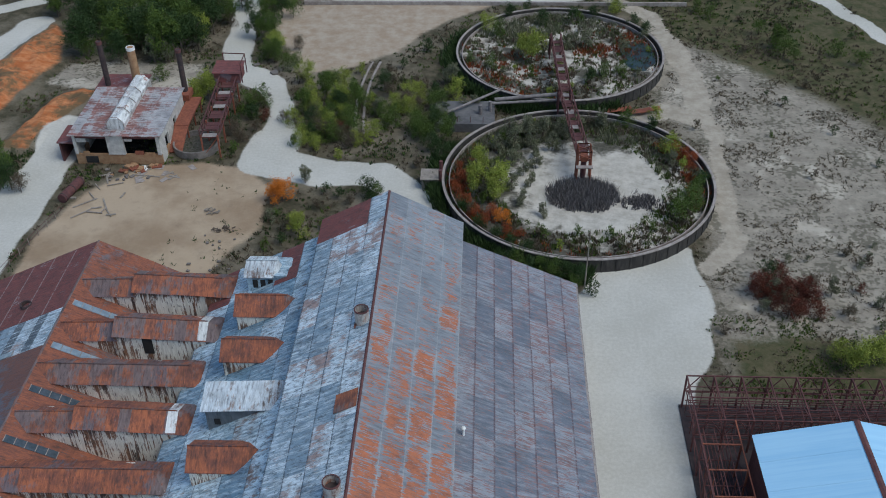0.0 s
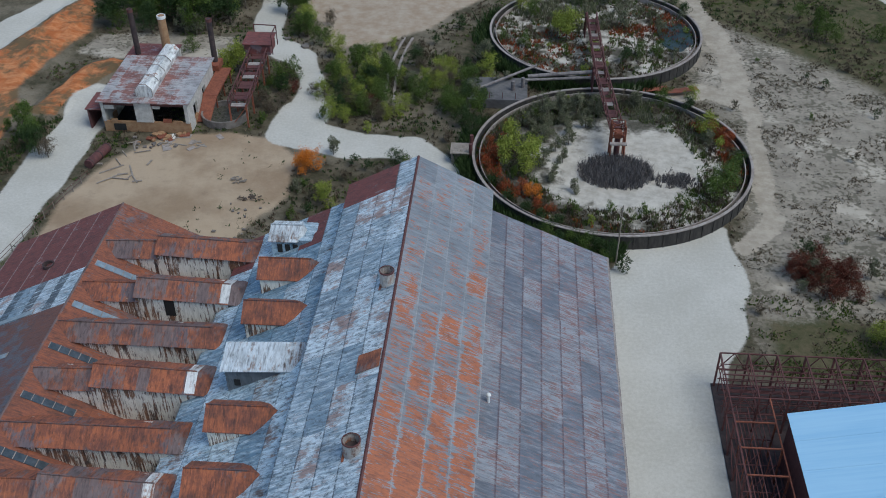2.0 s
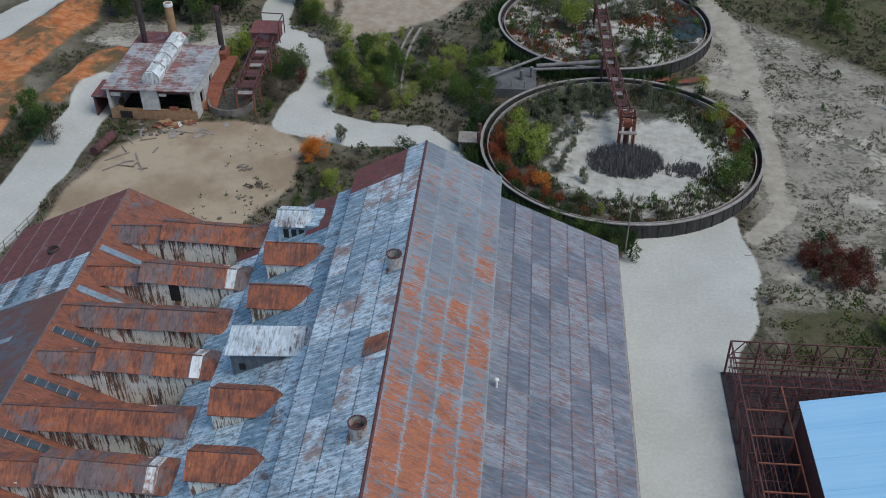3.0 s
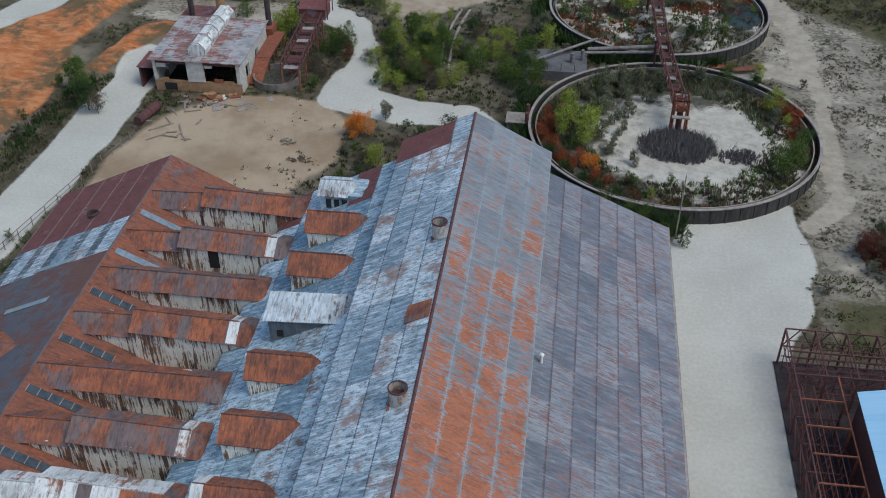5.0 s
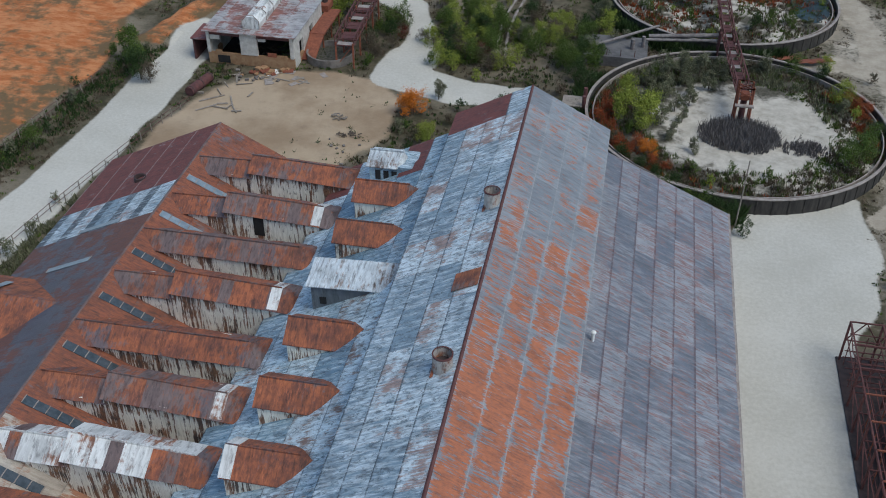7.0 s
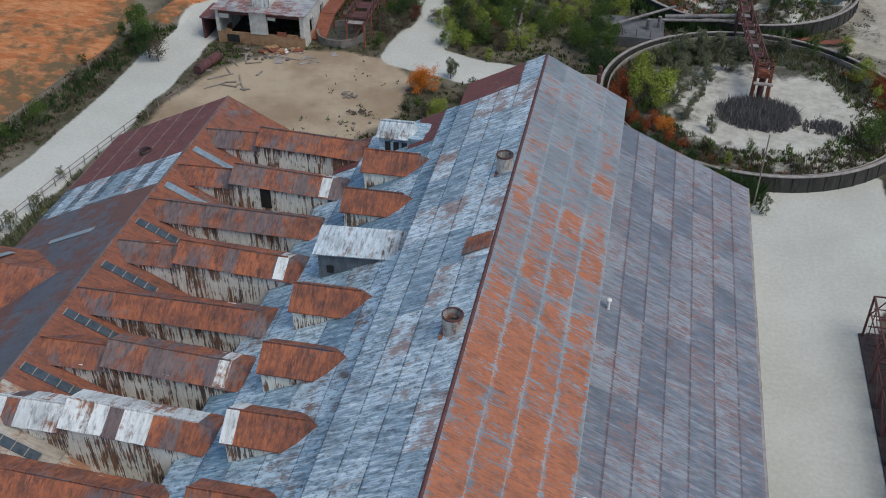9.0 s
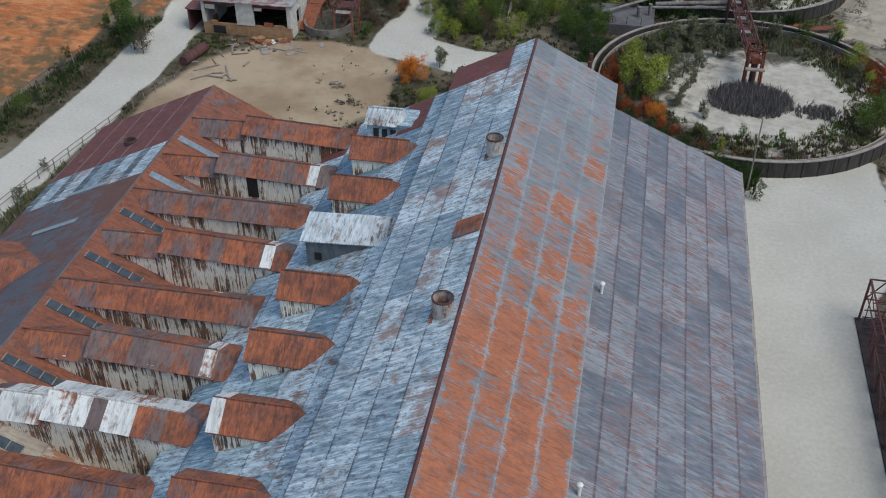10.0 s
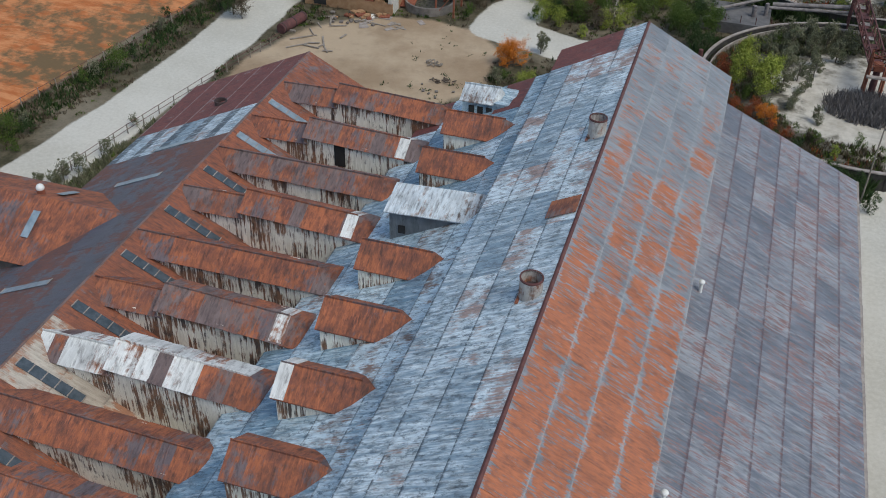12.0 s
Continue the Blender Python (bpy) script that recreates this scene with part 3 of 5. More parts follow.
def dormer(yc, xw, xe, half, zr, drop, roof_mat, wall_mat, label="", hip=True):
    """Gabled to the west, hipped where it runs into the main slope."""
    bm = grow()
    ze = zr - drop
    foot = west_z(xw) - 1.0
    a = [bm.verts.new((xw, yc + y, z)) for y, z in ((-half, foot), (-half, ze), (0, zr - 0.1), (half, ze), (half, foot))]
    b = [bm.verts.new((xe, yc + y, z)) for y, z in ((-half, foot), (-half, ze), (0, ze + 0.05), (half, ze), (half, foot))]
    bm.faces.new(a)
    bm.faces.new(b[::-1])
    for i in range(5):
        bm.faces.new((a[i], a[(i + 1) % 5], b[(i + 1) % 5], b[i]))
    d = part("dormer", bm, wall_mat, mill, label)
    e, lip = half + 0.25, ze - drop * 0.25 / half
    x0, xr, xs, xt = xw - 0.3, xe - 3.0, xe - 3.4, xe - 2.0
    zt = west_z(xt) + 0.08
    top = [(x0, yc, zr), (xr, yc, zr + 0.05), (xt, yc, zt)]
    for q in (-1, 1):
        top += [(x0, yc + q * e, lip), (xs, yc + q * e, lip + 0.03)]
    bm = grow()
    shell(bm, top, [[0, 1, 4, 3], [1, 2, 4], [0, 5, 6, 1], [1, 6, 2]], 0.1)
    part("dormer_roof", bm, roof_mat, d)
    if yc == 41.2:
        bm = grow()
        gable_roof(bm, xw - 0.35, xw + 0.7, yc, half, zr + 0.07, zr + 0.08, drop, 0.05, 0.27)
        part("pale_end_sheet", bm, "white_sheet", d, "pale replacement sheet at the roof end")
    bm = grow()
    beam(bm, (x0, yc, zr + 0.03), (xr, yc, zr + 0.08), 0.07, 0.26)
    part("ridge_cap", bm, roof_mat, d)
    return d


for yc, rm, wm in ((80.0, "rust", "cream"), (72.4, "rust", "cream"), (56.8, "rust", "cream"), (48.9, "rust", "cream"), (41.2, "rust", "cream"), (33.5, "rust", "cream"), (25.8, "rust", "cream")):
    dormer(yc, -31.4, -22.6, 1.9, 14.15, 1.3, rm, wm)
d = dormer(87.2, -31.6, -25.0, 1.9, 13.6, 0.8, "hut_sheet", "west_low", "blue-white sheet dormer with dark windows")
for i in range(3):
    bm = grow()
    box(bm, (-30.9 + i * 0.95, 85.22, 11.0), (-30.3 + i * 0.95, 85.32, 12.2))
    part("window", bm, "dark", d)
# hut with a mono-pitch roof
bm = grow()
prism(bm, [(-31.4, 9.0), (-31.4, 13.3), (-23.6, 13.8), (-23.6, 9.0)], 62.4, 65.2)
hut = part("roof_hut", bm, "grey_wall", mill, "dark grey sheet hut with a small window")
bm = grow()
slab(bm, [(-31.8, 65.5, 14.4), (-23.2, 65.5, 14.85), (-23.2, 62.0, 14.0), (-31.8, 62.0, 13.5)], 0.12)
part("hut_roof", bm, "hut_sheet", hut, "pale streaked sheet roof")
bm = grow()
box(bm, (-30.6, 62.32, 11.3), (-29.95, 62.42, 12.1))
part("window", bm, "dark", hut)
# ridge caps and eaves
for a, y0, y1, par, mt in ((RIDGE, S_Y0, S_Y1, mill, "steel"), (LR, S_Y0, L_Y1, annex_mill, "rust_grey")):
    bm = grow()
    for s in (-1, 1):
        slab(bm, [(a[0], y0, a[1] + 0.16), (a[0], y1, a[1] + 0.16), (a[0] + s * 0.15, y1, a[1] + 0.08), (a[0] + s * 0.15, y0, a[1] + 0.06)], 0.03)
    part("ridge_cap", bm, mt, par)
bm = grow()
box(bm, (-5.75, S_Y0, EAVE[1] - 0.22), (-5.45, S_Y1, EAVE[1] - 0.06))
part("eave_trim", bm, "rail", mill)
bm = grow()
box(bm, (9.1, S_Y0, LEAVE[1] - 0.2), (9.35, S_Y1, LEAVE[1] + 0.02))
part("gutter", bm, "rail", mill)


def exhaust(x, y, ztop, zbase, r):
    bm = grow()
    ring(bm, (0, 0), r * 0.9, r, 0.0, ztop - zbase, 28)
    for v in bm.verts:
        v.co += Vector((x, y, zbase))
    s = part("exhaust_pipe", bm, "stack_sheet", mill, "short round exhaust pipe with rusted rim")
    bm = grow()
    ring(bm, (x, y), r * 0.9, r * 1.04, ztop - 0.12, ztop + 0.02, 28)
    part("rim", bm, "steel", s)
    # near-black disc painted in for the shade down inside the pipe
    bm = grow()
    bmesh.ops.create_circle(bm, cap_ends=True, radius=r * 0.93, segments=28, matrix=Matrix.Translation((x, y, ztop - 0.9)))
    part("throat", bm, "black_steel", s)
    bm = grow()
    box(bm, (x - r * 1.1, y - r * 1.1, zbase - 0.9), (x + r * 1.1, y + r * 1.1, zbase - 0.1))
    part("curb", bm, "rust", s)


exhaust(-15.1, 68.0, 22.7, 20.9, 0.74)
exhaust(-15.4, 46.0, 22.35, 20.7, 0.78)
for y in (59.4, 37.6):
    bm = grow()
    tube(bm, (-4.5, y, 13.3), (-4.5, y, 14.6), 0.14, seg=12)
    v = part("roof_vent", bm, "white", mill, "small white roof vent")
    bm = grow()
    bmesh.ops.create_uvsphere(bm, u_segments=12, v_segments=7, radius=0.25, matrix=Matrix.Translation((-4.5, y, 14.7)) @ Matrix.Diagonal((1, 1, 0.7, 1)))
    part("cap", bm, "white", v)
bm = grow()
slab(bm, [(-14.4, 55.6, 21.58), (-14.4, 58.0, 21.58), (-16.6, 58.0, 20.43), (-16.6, 55.6, 20.43)], 0.04)
part("patch_sheet", bm, "rust_grey", mill)


sheets(mill, RIDGE, (EAVE[0] + 0.2, EAVE[1] - 0.1), S_Y0, S_Y1, 4, 20, lambda r, k, n: "east_up", seed=3)
sheets(mill, (LTOP[0] - 0.3, LTOP[1] + 0.16), (LEAVE[0] + 0.25, LEAVE[1] - 0.12), S_Y0, S_Y1, 7, 16, lambda r, k, n: "east_low", seed=4)
sheets(mill, RIDGE, (BREAK[0] - 0.25, BREAK[1] - 0.13), S_Y0, S_Y1, 4, 16, lambda r, k, n: "maroon" if k == 15 and r > 0 else "west_up", seed=5)
sheets(mill, WTOP, (WEAVE[0] - 0.3, WEAVE[1] - 0.16), S_Y0, S_Y1, 5, 12, lambda r, k, n: "maroon" if k == 11 and r in (1, 4) else "west_low", seed=6)
sheets(annex_mill, LR, LV, S_Y0, L_Y1, 5, 12, lambda r, k, n: "tan_sheet" if k == 4 else "rust_ew", seed=7)


def pick_west(r, k, n):
    return "maroon" if k >= 11 else ("west_up" if k == 10 else "slate")


sheets(annex_mill, LR, (LW[0] - 0.3, LW[1] - 0.15), S_Y0, L_Y1, 5, 13, pick_west, seed=8)


# ---- cross monitors on the shed's east slope ----
def left_z(x):
    return LR[1] + (x - LR[0]) * (LV[1] - LR[1]) / (LV[0] - LR[0])


def monitor(yc, spans, wall_mat="cream", mixed=()):
    """spans: x from, x to, ridge height from, to, half width, roof material. The last span ends in a hip."""
    first = None
    rnd = random.Random(int(yc * 10))
    for x0, x1, z0, z1, half, rm in spans:
        last = x1 > -38
        dz, over = 1.0, 0.32
        bm = grow()
        a = [bm.verts.new((x0, yc + y, z)) for y, z in ((-half, 0.3), (-half, z0 - dz), (0, z0 - 0.1), (half, z0 - dz), (half, 0.3))]
        b = [bm.verts.new((x1, yc + y, z)) for y, z in ((-half, 0.3), (-half, z1 - dz), (0, z1 - (dz if last else 0.1)), (half, z1 - dz), (half, 0.3))]
        bm.faces.new(a)
        bm.faces.new(b[::-1])
        for i in range(5):
            bm.faces.new((a[i], a[(i + 1) % 5], b[(i + 1) % 5], b[i]))
        w = part("roof_monitor", bm, wall_mat, annex_mill, "cream sheet-walled roof monitor streaked with rust")
        xa, xb = x0 - 0.1, (x1 - 1.5 if last else x1 + 0.1)
        zat = lambda x: z0 + (z1 - z0) * (x - x0) / (x1 - x0)
        e, fall = half + over, dz * (half + over) / half
        n = max(4, round((xb - xa) / 1.25))
        for side in (-1, 1):
            for k in range(n):
                p, q = xa + (xb - xa) * k / n, xa + (xb - xa) * (k + 1) / n + 0.06
                mt = rm
                if side < 0 and mixed and last:
                    mt = mixed[k % len(mixed)]
                elif rnd.random() < 0.14:
                    mt = "rust" if rm == "rust_grey" else "rust_grey"
                lift = rnd.uniform(0.0, 0.035)
                bm = grow()
                slab(bm, [(p, yc, zat(p) + lift), (q, yc, zat(q) + lift), (q, yc + side * (e + rnd.uniform(-0.05, 0.08)), zat(q) - fall + lift), (p, yc + side * e, zat(p) - fall + lift)], 0.06)
                part("monitor_sheet", bm, mt, w)
        if last:
            bm = grow()
            top = [(xb, yc, zat(xb)), (xb, yc - e, zat(xb) - fall), (x1 + 0.2, yc - e, z1 - fall), (x1 + 0.2, yc + e, z1 - fall), (xb, yc + e, zat(xb) - fall), (x1 - 0.35, yc, z1 - 0.45)]
            shell(bm, top, [[0, 1, 2], [0, 2, 5], [5, 2, 3], [0, 5, 3], [0, 3, 4]], 0.08)
            part("hip_end", bm, mixed[-1] if mixed else ("rust_grey" if rm == "rust" else rm), w)
        bm = grow()
        beam(bm, (xa, yc, zat(xa) + 0.04), (xb, yc, zat(xb) + 0.04), 0.07, 0.3)
        part("ridge_cap", bm, "rust_grey" if rm == "rust" else rm, w)
        if last and yc in (65.2, 50.2, 79.8):
            bm = grow()
            gable_roof(bm, xb - 1.0, xb + 0.1, yc, half, zat(xb) + 0.09, zat(xb) + 0.07, dz, 0.05, 0.22)
            part("pale_end_sheet", bm, "white_sheet", w, "pale replacement sheet at the roof end")
        first = first or w
    return first


TWO = lambda r1, r2: [(-53.4, -46.4, 9.55, 9.75, 1.75, r1), (-46.6, -34.0, 10.55, 10.0, 1.95, r2)]
monitor(88.0, TWO("rust_grey", "rust"))
mm = monitor(79.8, TWO("rust", "rust_grey"))
bm = grow()
box(bm, (-43.2, 77.8, 6.6), (-42.0, 77.9, 9.2))
part("door", bm, "dark", mm)
monitor(72.7, [(-53.6, -34.6, 9.6, 9.6, 1.85, "rust_grey")])
monitor(65.2, TWO("rust_grey", "rust"))
monitor(57.3, [(-53.6, -34.6, 9.6, 9.8, 1.85, "rust")])
monitor(50.2, TWO("rust_grey", "rust_grey"))
monitor(42.9, TWO("white_sheet", "white_sheet"), "cream", ("white_sheet", "white_sheet", "white_sheet", "rust_grey", "white_sheet", "white_sheet", "rust", "rust_grey", "rust"))
monitor(36.0, [(-53.6, -35.0, 9.4, 8.8, 1.9, "rust")])
monitor(28.8, TWO("rust", "rust"))
monitor(21.5, [(-53.6, -35.0, 9.4, 9.4, 1.9, "rust")])


def strip_skylight(parent, x0, z0, x1, z1, yc, w, mat, n):
    bm = grow()
    slab(bm, [(x0, yc - w / 2, z0), (x0, yc + w / 2, z0), (x1, yc + w / 2, z1), (x1, yc - w / 2, z1)], 0.05)
    s = part("skylight", bm, mat, parent, "narrow skylight strip with dirty panes")
    for i in range(n + 1):
        k = i / n
        bm = grow()
        beam(bm, (x0 + k * (x1 - x0), yc - w / 2, z0 + k * (z1 - z0) + 0.03), (x0 + k * (x1 - x0), yc + w / 2, z0 + k * (z1 - z0) + 0.03), 0.09, 0.05)
        part("glazing_bar", bm, "rail", s)
    return s


for i, yc in enumerate((83.9, 76.2, 69.1, 61.6, 54.2, 46.8, 39.5, 32.2)):
    strip_skylight(annex_mill, -53.3, left_z(-53.3) + 0.2, -48.2, left_z(-48.2) + 0.2, yc, 0.95, "glass" if i < 2 else "skylight_dark", 5)


def lw_z(x):
    return LR[1] + (x - LR[0]) * (LW[1] - LR[1]) / (LW[0] - LR[0])


for yc in (76.4, 69.0, 50.4, 43.0):
    strip_skylight(annex_mill, -58.6, lw_z(-58.6) + 0.2, -64.2, lw_z(-64.2) + 0.2, yc, 0.8, "glass", 1)
bm = grow()
ring(bm, (-61.0, 86.4), 0.6, 0.75, 5.2, 6.75, 20)
part("vent_collar", bm, "black_steel", annex_mill, "low rusted vent collar")

# ---- rust-roofed wing running off the shed ----
wing = thing("shed_wing", (-80, 61.5, 0), "rust-orange gabled wing joined to the shed", "industrial building")
bm = grow()
prism(bm, [(-104, 0), (-104, 4.2), (-60, 4.2), (-60, 0)], 55.4, 67.6)
part("wall", bm, "wall", wing)
for s, ye in ((-1, 54.9), (1, 68.1)):
    bm = grow()
    slab(bm, [(-104, 61.5, 7.6), (-57.6, 61.5, 7.6), (-57.6 - 6, ye, 4.3), (-104, ye, 4.3)], 0.12)
    part("roof_slope", bm, "rust", wing)
bm = grow()
bmesh.ops.create_uvsphere(bm, u_segments=14, v_segments=8, radius=0.42, matrix=Matrix.Translation((-68.2, 62.6, 7.75)))
wv = part("turbine_vent", bm, "white", wing, "white ball roof vent on a rusted collar")
bm = grow()
tube(bm, (-68.2, 62.6, 6.8), (-68.2, 62.6, 7.6), 0.4, seg=14)
part("collar", bm, "steel_bright", wv)
for y0, z0, y1, z1, x in ((63.2, 6.9, 65.6, 5.7, -66.5), (59.9, 6.95, 57.3, 5.6, -66.8)):
    bm = grow()
    slab(bm, [(x - 0.4, y0, z0 + 0.1), (x + 0.4, y0, z0 + 0.1), (x + 0.4, y1, z1 + 0.1), (x - 0.4, y1, z1 + 0.1)], 0.05)
    part("skylight", bm, "glass", wing)

# ---- round settling tanks ----
TANKS = (((12.0, 124.3), 21.3), ((11.5, 168.6), 19.8))
for c, r in TANKS:
    tk = thing("settling_tank", (c[0], c[1], 0), "large round concrete settling tank overgrown with scrub", "tank", "pair of settling tanks")
    bm = grow()
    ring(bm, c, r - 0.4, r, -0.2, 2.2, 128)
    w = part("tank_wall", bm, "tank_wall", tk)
    bm = grow()
    ring(bm, c, r - 0.3, r + 0.1, 2.2, 2.34, 128)
    part("rim", bm, "rail", w)
    bm = grow()
    ring(bm, c, r - 1.15, r - 1.0, 0.4, 1.95, 128)
    part("weir", bm, "rail", w)
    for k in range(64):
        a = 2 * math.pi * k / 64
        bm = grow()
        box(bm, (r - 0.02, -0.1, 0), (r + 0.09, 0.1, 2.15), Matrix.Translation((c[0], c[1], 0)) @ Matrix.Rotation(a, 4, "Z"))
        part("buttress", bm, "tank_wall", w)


def tank_floor_material():
    n = Net("tank_sediment")
    big, mid, fine = n.noise(0.16, 4, 0.6), n.noise(0.6, 5, 0.7), n.noise(2.5, 5, 0.7)
    f = n.math("ADD", n.math("MULTIPLY", big, 0.6), n.math("ADD", n.math("MULTIPLY", mid, 0.25), n.math("MULTIPLY", n.attr("middle"), 0.30)))
    col = n.mix(n.ramp(f, 0.50, 0.62), n.mix(n.ramp(fine, 0.35, 0.65), (0.06, 0.058, 0.045), (0.13, 0.12, 0.095)), n.mix(n.ramp(mid, 0.3, 0.7), (0.40, 0.365, 0.31), (0.57, 0.535, 0.47)))
    n.bump(fine, 0.5, 0.1)
    return n.done(col, 0.95, 0.0, 0.15)


M["tank_floor"] = tank_floor_material()
for c, r in TANKS:
    bm = grow()
    lay = bm.verts.layers.float.new("middle")
    rows_ = []
    for k in range(1, 22):
        rr = (r - 0.5) * k / 21
        row = []
        for i in range(72):
            a = 2 * math.pi * i / 72
            x, y = c[0] + rr * math.cos(a), c[1] + rr * math.sin(a)
            v = bm.verts.new((x, y, 1.15 + 0.25 * noise.noise((x * 0.2, y * 0.2, 0))))
            v[lay] = max(0.0, min(1.0, 1.6 - math.hypot(x - 15.3, y - 122.0) / r * 1.75)) if r > 20 else 0.45
            row.append(v)
        rows_.append(row)
    bm.faces.new(rows_[0])
    for ra, rb in zip(rows_, rows_[1:]):
        for i in range(72):
            j = (i + 1) % 72
            bm.faces.new((ra[i], ra[j], rb[j], rb[i]))
    single("tank_bed", bm, "tank_floor", "pale dried sediment bed with dark weedy patches", "ground", "tank beds", "structure")


# ---- steel bridge over the tanks ----
def truss(parent, a, b, w, h, n, mat, deck=True):
    """A trussed walkway from a to b (deck level), w wide, rails h high, n bays."""
    a, b = Vector(a), Vector(b)
    d = (b - a).normalized()
    s = Vector((-d.y, d.x, 0)).normalized() * (w / 2)
    up = Vector((0, 0, h))
    for sgn in (-1, 1):
        for z in (0, 1):
            bm = grow()
            beam(bm, a + sgn * s + z * up, b + sgn * s + z * up, 0.16)
            part("chord", bm, mat, parent)
        for i in range(n + 1):
            p = a.lerp(b, i / n) + sgn * s
            bm = grow()
            beam(bm, p, p + up, 0.13)
            part("post", bm, mat, parent)
            if i < n:
                q = a.lerp(b, (i + 1) / n) + sgn * s
                bm = grow()
                beam(bm, p, q + up, 0.1) if i % 2 else beam(bm, p + up, q, 0.1)
                part("diagonal", bm, mat, parent)
    for i in range(n + 1):
        p = a.lerp(b, i / n)
        bm = grow()
        beam(bm, p - s, p + s, 0.15)
        part("cross_beam", bm, mat, parent)
    if deck:
        k = max(4, int((b - a).length / 1.2))
        for i in range(k):
            if i % 3 == 1:
                continue
            p, q = a.lerp(b, i / k), a.lerp(b, (i + 0.92) / k)
            bm = grow()
            slab(bm, [p - s * 0.8 + Vector((0, 0, 0.1)), p + s * 0.8 + Vector((0, 0, 0.1)), q + s * 0.8 + Vector((0, 0, 0.1)), q - s * 0.8 + Vector((0, 0, 0.1))], 0.06)
            part("deck_plank", bm, "steel" if i % 4 else "rail", parent)


bridge = thing("tank_bridge", (11.5, 145, 0), "rusted steel truss walkway spanning both settling tanks", "bridge")
truss(bridge, (12.9, 125.5, 4.6), (11.2, 146.0, 4.6), 1.7, 1.5, 10, "steel")
truss(bridge, (11.2, 146.0, 4.6), (10.6, 168.0, 4.6), 1.7, 1.5, 10, "steel")
for x, y in ((12.9, 125.5), (11.0, 146.0), (10.6, 168.0)):
    for dx in (-1.1, 1.1):
        for dy in (-1.0, 1.0):
            bm = grow()
            beam(bm, (x + dx, y + dy, 0), (x + dx * 0.9, y + dy * 0.9, 7.0 if y < 130 else 5.6), 0.22)
            part("tower_leg", bm, "steel_bright" if y < 130 else "steel", bridge)
bm = grow()
box(bm, (12.3, 124.8, 4.7), (13.5, 126.2, 5.7))
bmesh.ops.bevel(bm, geom=bm.edges[:], offset=0.12, segments=2, affect="EDGES")
dh = part("drive_housing", bm, "steel_bright", bridge, "orange rusted drive housing")
for x, y in ((11.9, 124.2), (13.9, 124.2), (11.9, 126.8), (13.9, 126.8)):
    for a, b in (((x, y, 4.6), (x, y, 6.9)), ((x, y, 6.9), (25.8 - x, y, 6.9)), ((x, y, 6.9), (x, 251.0 - y, 6.9)), ((x, y, 5.6), (25.8 - x, y, 6.4))):
        bm = grow()
        beam(bm, a, b, 0.12)
        part("cage_bar", bm, "steel_bright", dh)
bm = grow()
box(bm, (11.6, 123.5, 4.3), (14.2, 124.2, 4.5))
part("step_plate", bm, "rail", dh)
bm = grow()
tube(bm, (12.9, 125.5, 0.4), (12.9, 125.5, 4.6), 0.45, seg=16)
part("centre_column", bm, "steel", bridge)

# ---- pump slab with pipes between the tanks ----
slabm = thing("pump_slab", (-6, 146, 0), "grey concrete pump slab beside the tanks", "platform")
bm = grow()
box(bm, (-11.5, 141.5, -0.1), (-1.0, 149.5, 1.7))
part("slab", bm, "slab_concrete", slabm)
for i in range(5):
    bm = grow()
    tube(bm, (-9.6 + i * 2.2, 142.0, 1.7), (-9.6 + i * 2.2, 142.0, 2.8), 0.06, seg=6)
    part("stanchion", bm, "steel", slabm)
for a, b, r in (((-9.8, 144.0, 2.2), (0.5, 151.5, 3.2), 0.22), ((-1.0, 148.5, 2.6), (11.0, 149.0, 3.6), 0.34), ((-2.0, 147.2, 2.5), (10.5, 147.2, 3.4), 0.24), ((-1.8, 146.0, 1.7), (-1.8, 146.0, 3.6), 0.3), ((-3.5, 145.0, 1.7), (-3.5, 145.0, 3.4), 0.35)):
    bm = grow()
    tube(bm, a, b, r, seg=12)
    single("pipe", bm, "pipe_steel", "pale weathered steel pipe on the pump slab", "pipe", "pump pipes")

# ---- ruined block house ----
house = thing("block_house", (-63, 137, 0), "derelict white block house with rusted flat roof and broken front", "building")
HX0, HX1, HY0, HY1, HZ = -70.2, -55.8, 130.0, 145.5, 5.6
bm = grow()
box(bm, (HX0, HY0 + 0.1, 0), (HX1, HY0 + 0.5, 1.9))
part("front_wall", bm, "brick", house, "tan brick lower wall")
for x0, x1 in ((-70.2, -69.7), (-64.6, -61.8), (-56.4, -55.8)):
    bm = grow()
    box(bm, (x0, HY0, 1.9), (x1, HY0 + 0.45, HZ))
    part("front_pier", bm, "whitewall", house)
bm = grow()
box(bm, (HX0, HY0 + 0.05, 4.9), (HX1, HY0 + 0.4, HZ))
part("lintel", bm, "steel", house)
bm = grow()
box(bm, (HX0, HY1 - 0.4, 0), (HX1, HY1, HZ))
part("back_wall", bm, "whitewall", house)
for x0, x1 in ((HX0, HX0 + 0.4), (HX1 - 0.4, HX1)):
    for y0, y1, z0, z1 in ((HY0 + 0.5, 133.0, 0, HZ), (133.0, 135.0, 3.6, HZ), (133.0, 135.0, 0, 1.2), (135.0, 138.5, 0, HZ), (138.5, 140.2, 3.8, HZ), (138.5, 140.2, 0, 0.6), (140.2, HY1 - 0.4, 0, HZ)):
        bm = grow()
        box(bm, (x0, y0, z0), (x1, y1, z1))
        part("side_wall", bm, "whitewall" if z1 > 1.5 else "brick", house)
bm = grow()
box(bm, (HX0 + 0.4, HY0 + 0.5, -0.02), (HX1 - 0.4, HY1 - 0.4, 0.08))
part("floor_slab", bm, "dark", house)
hr = None
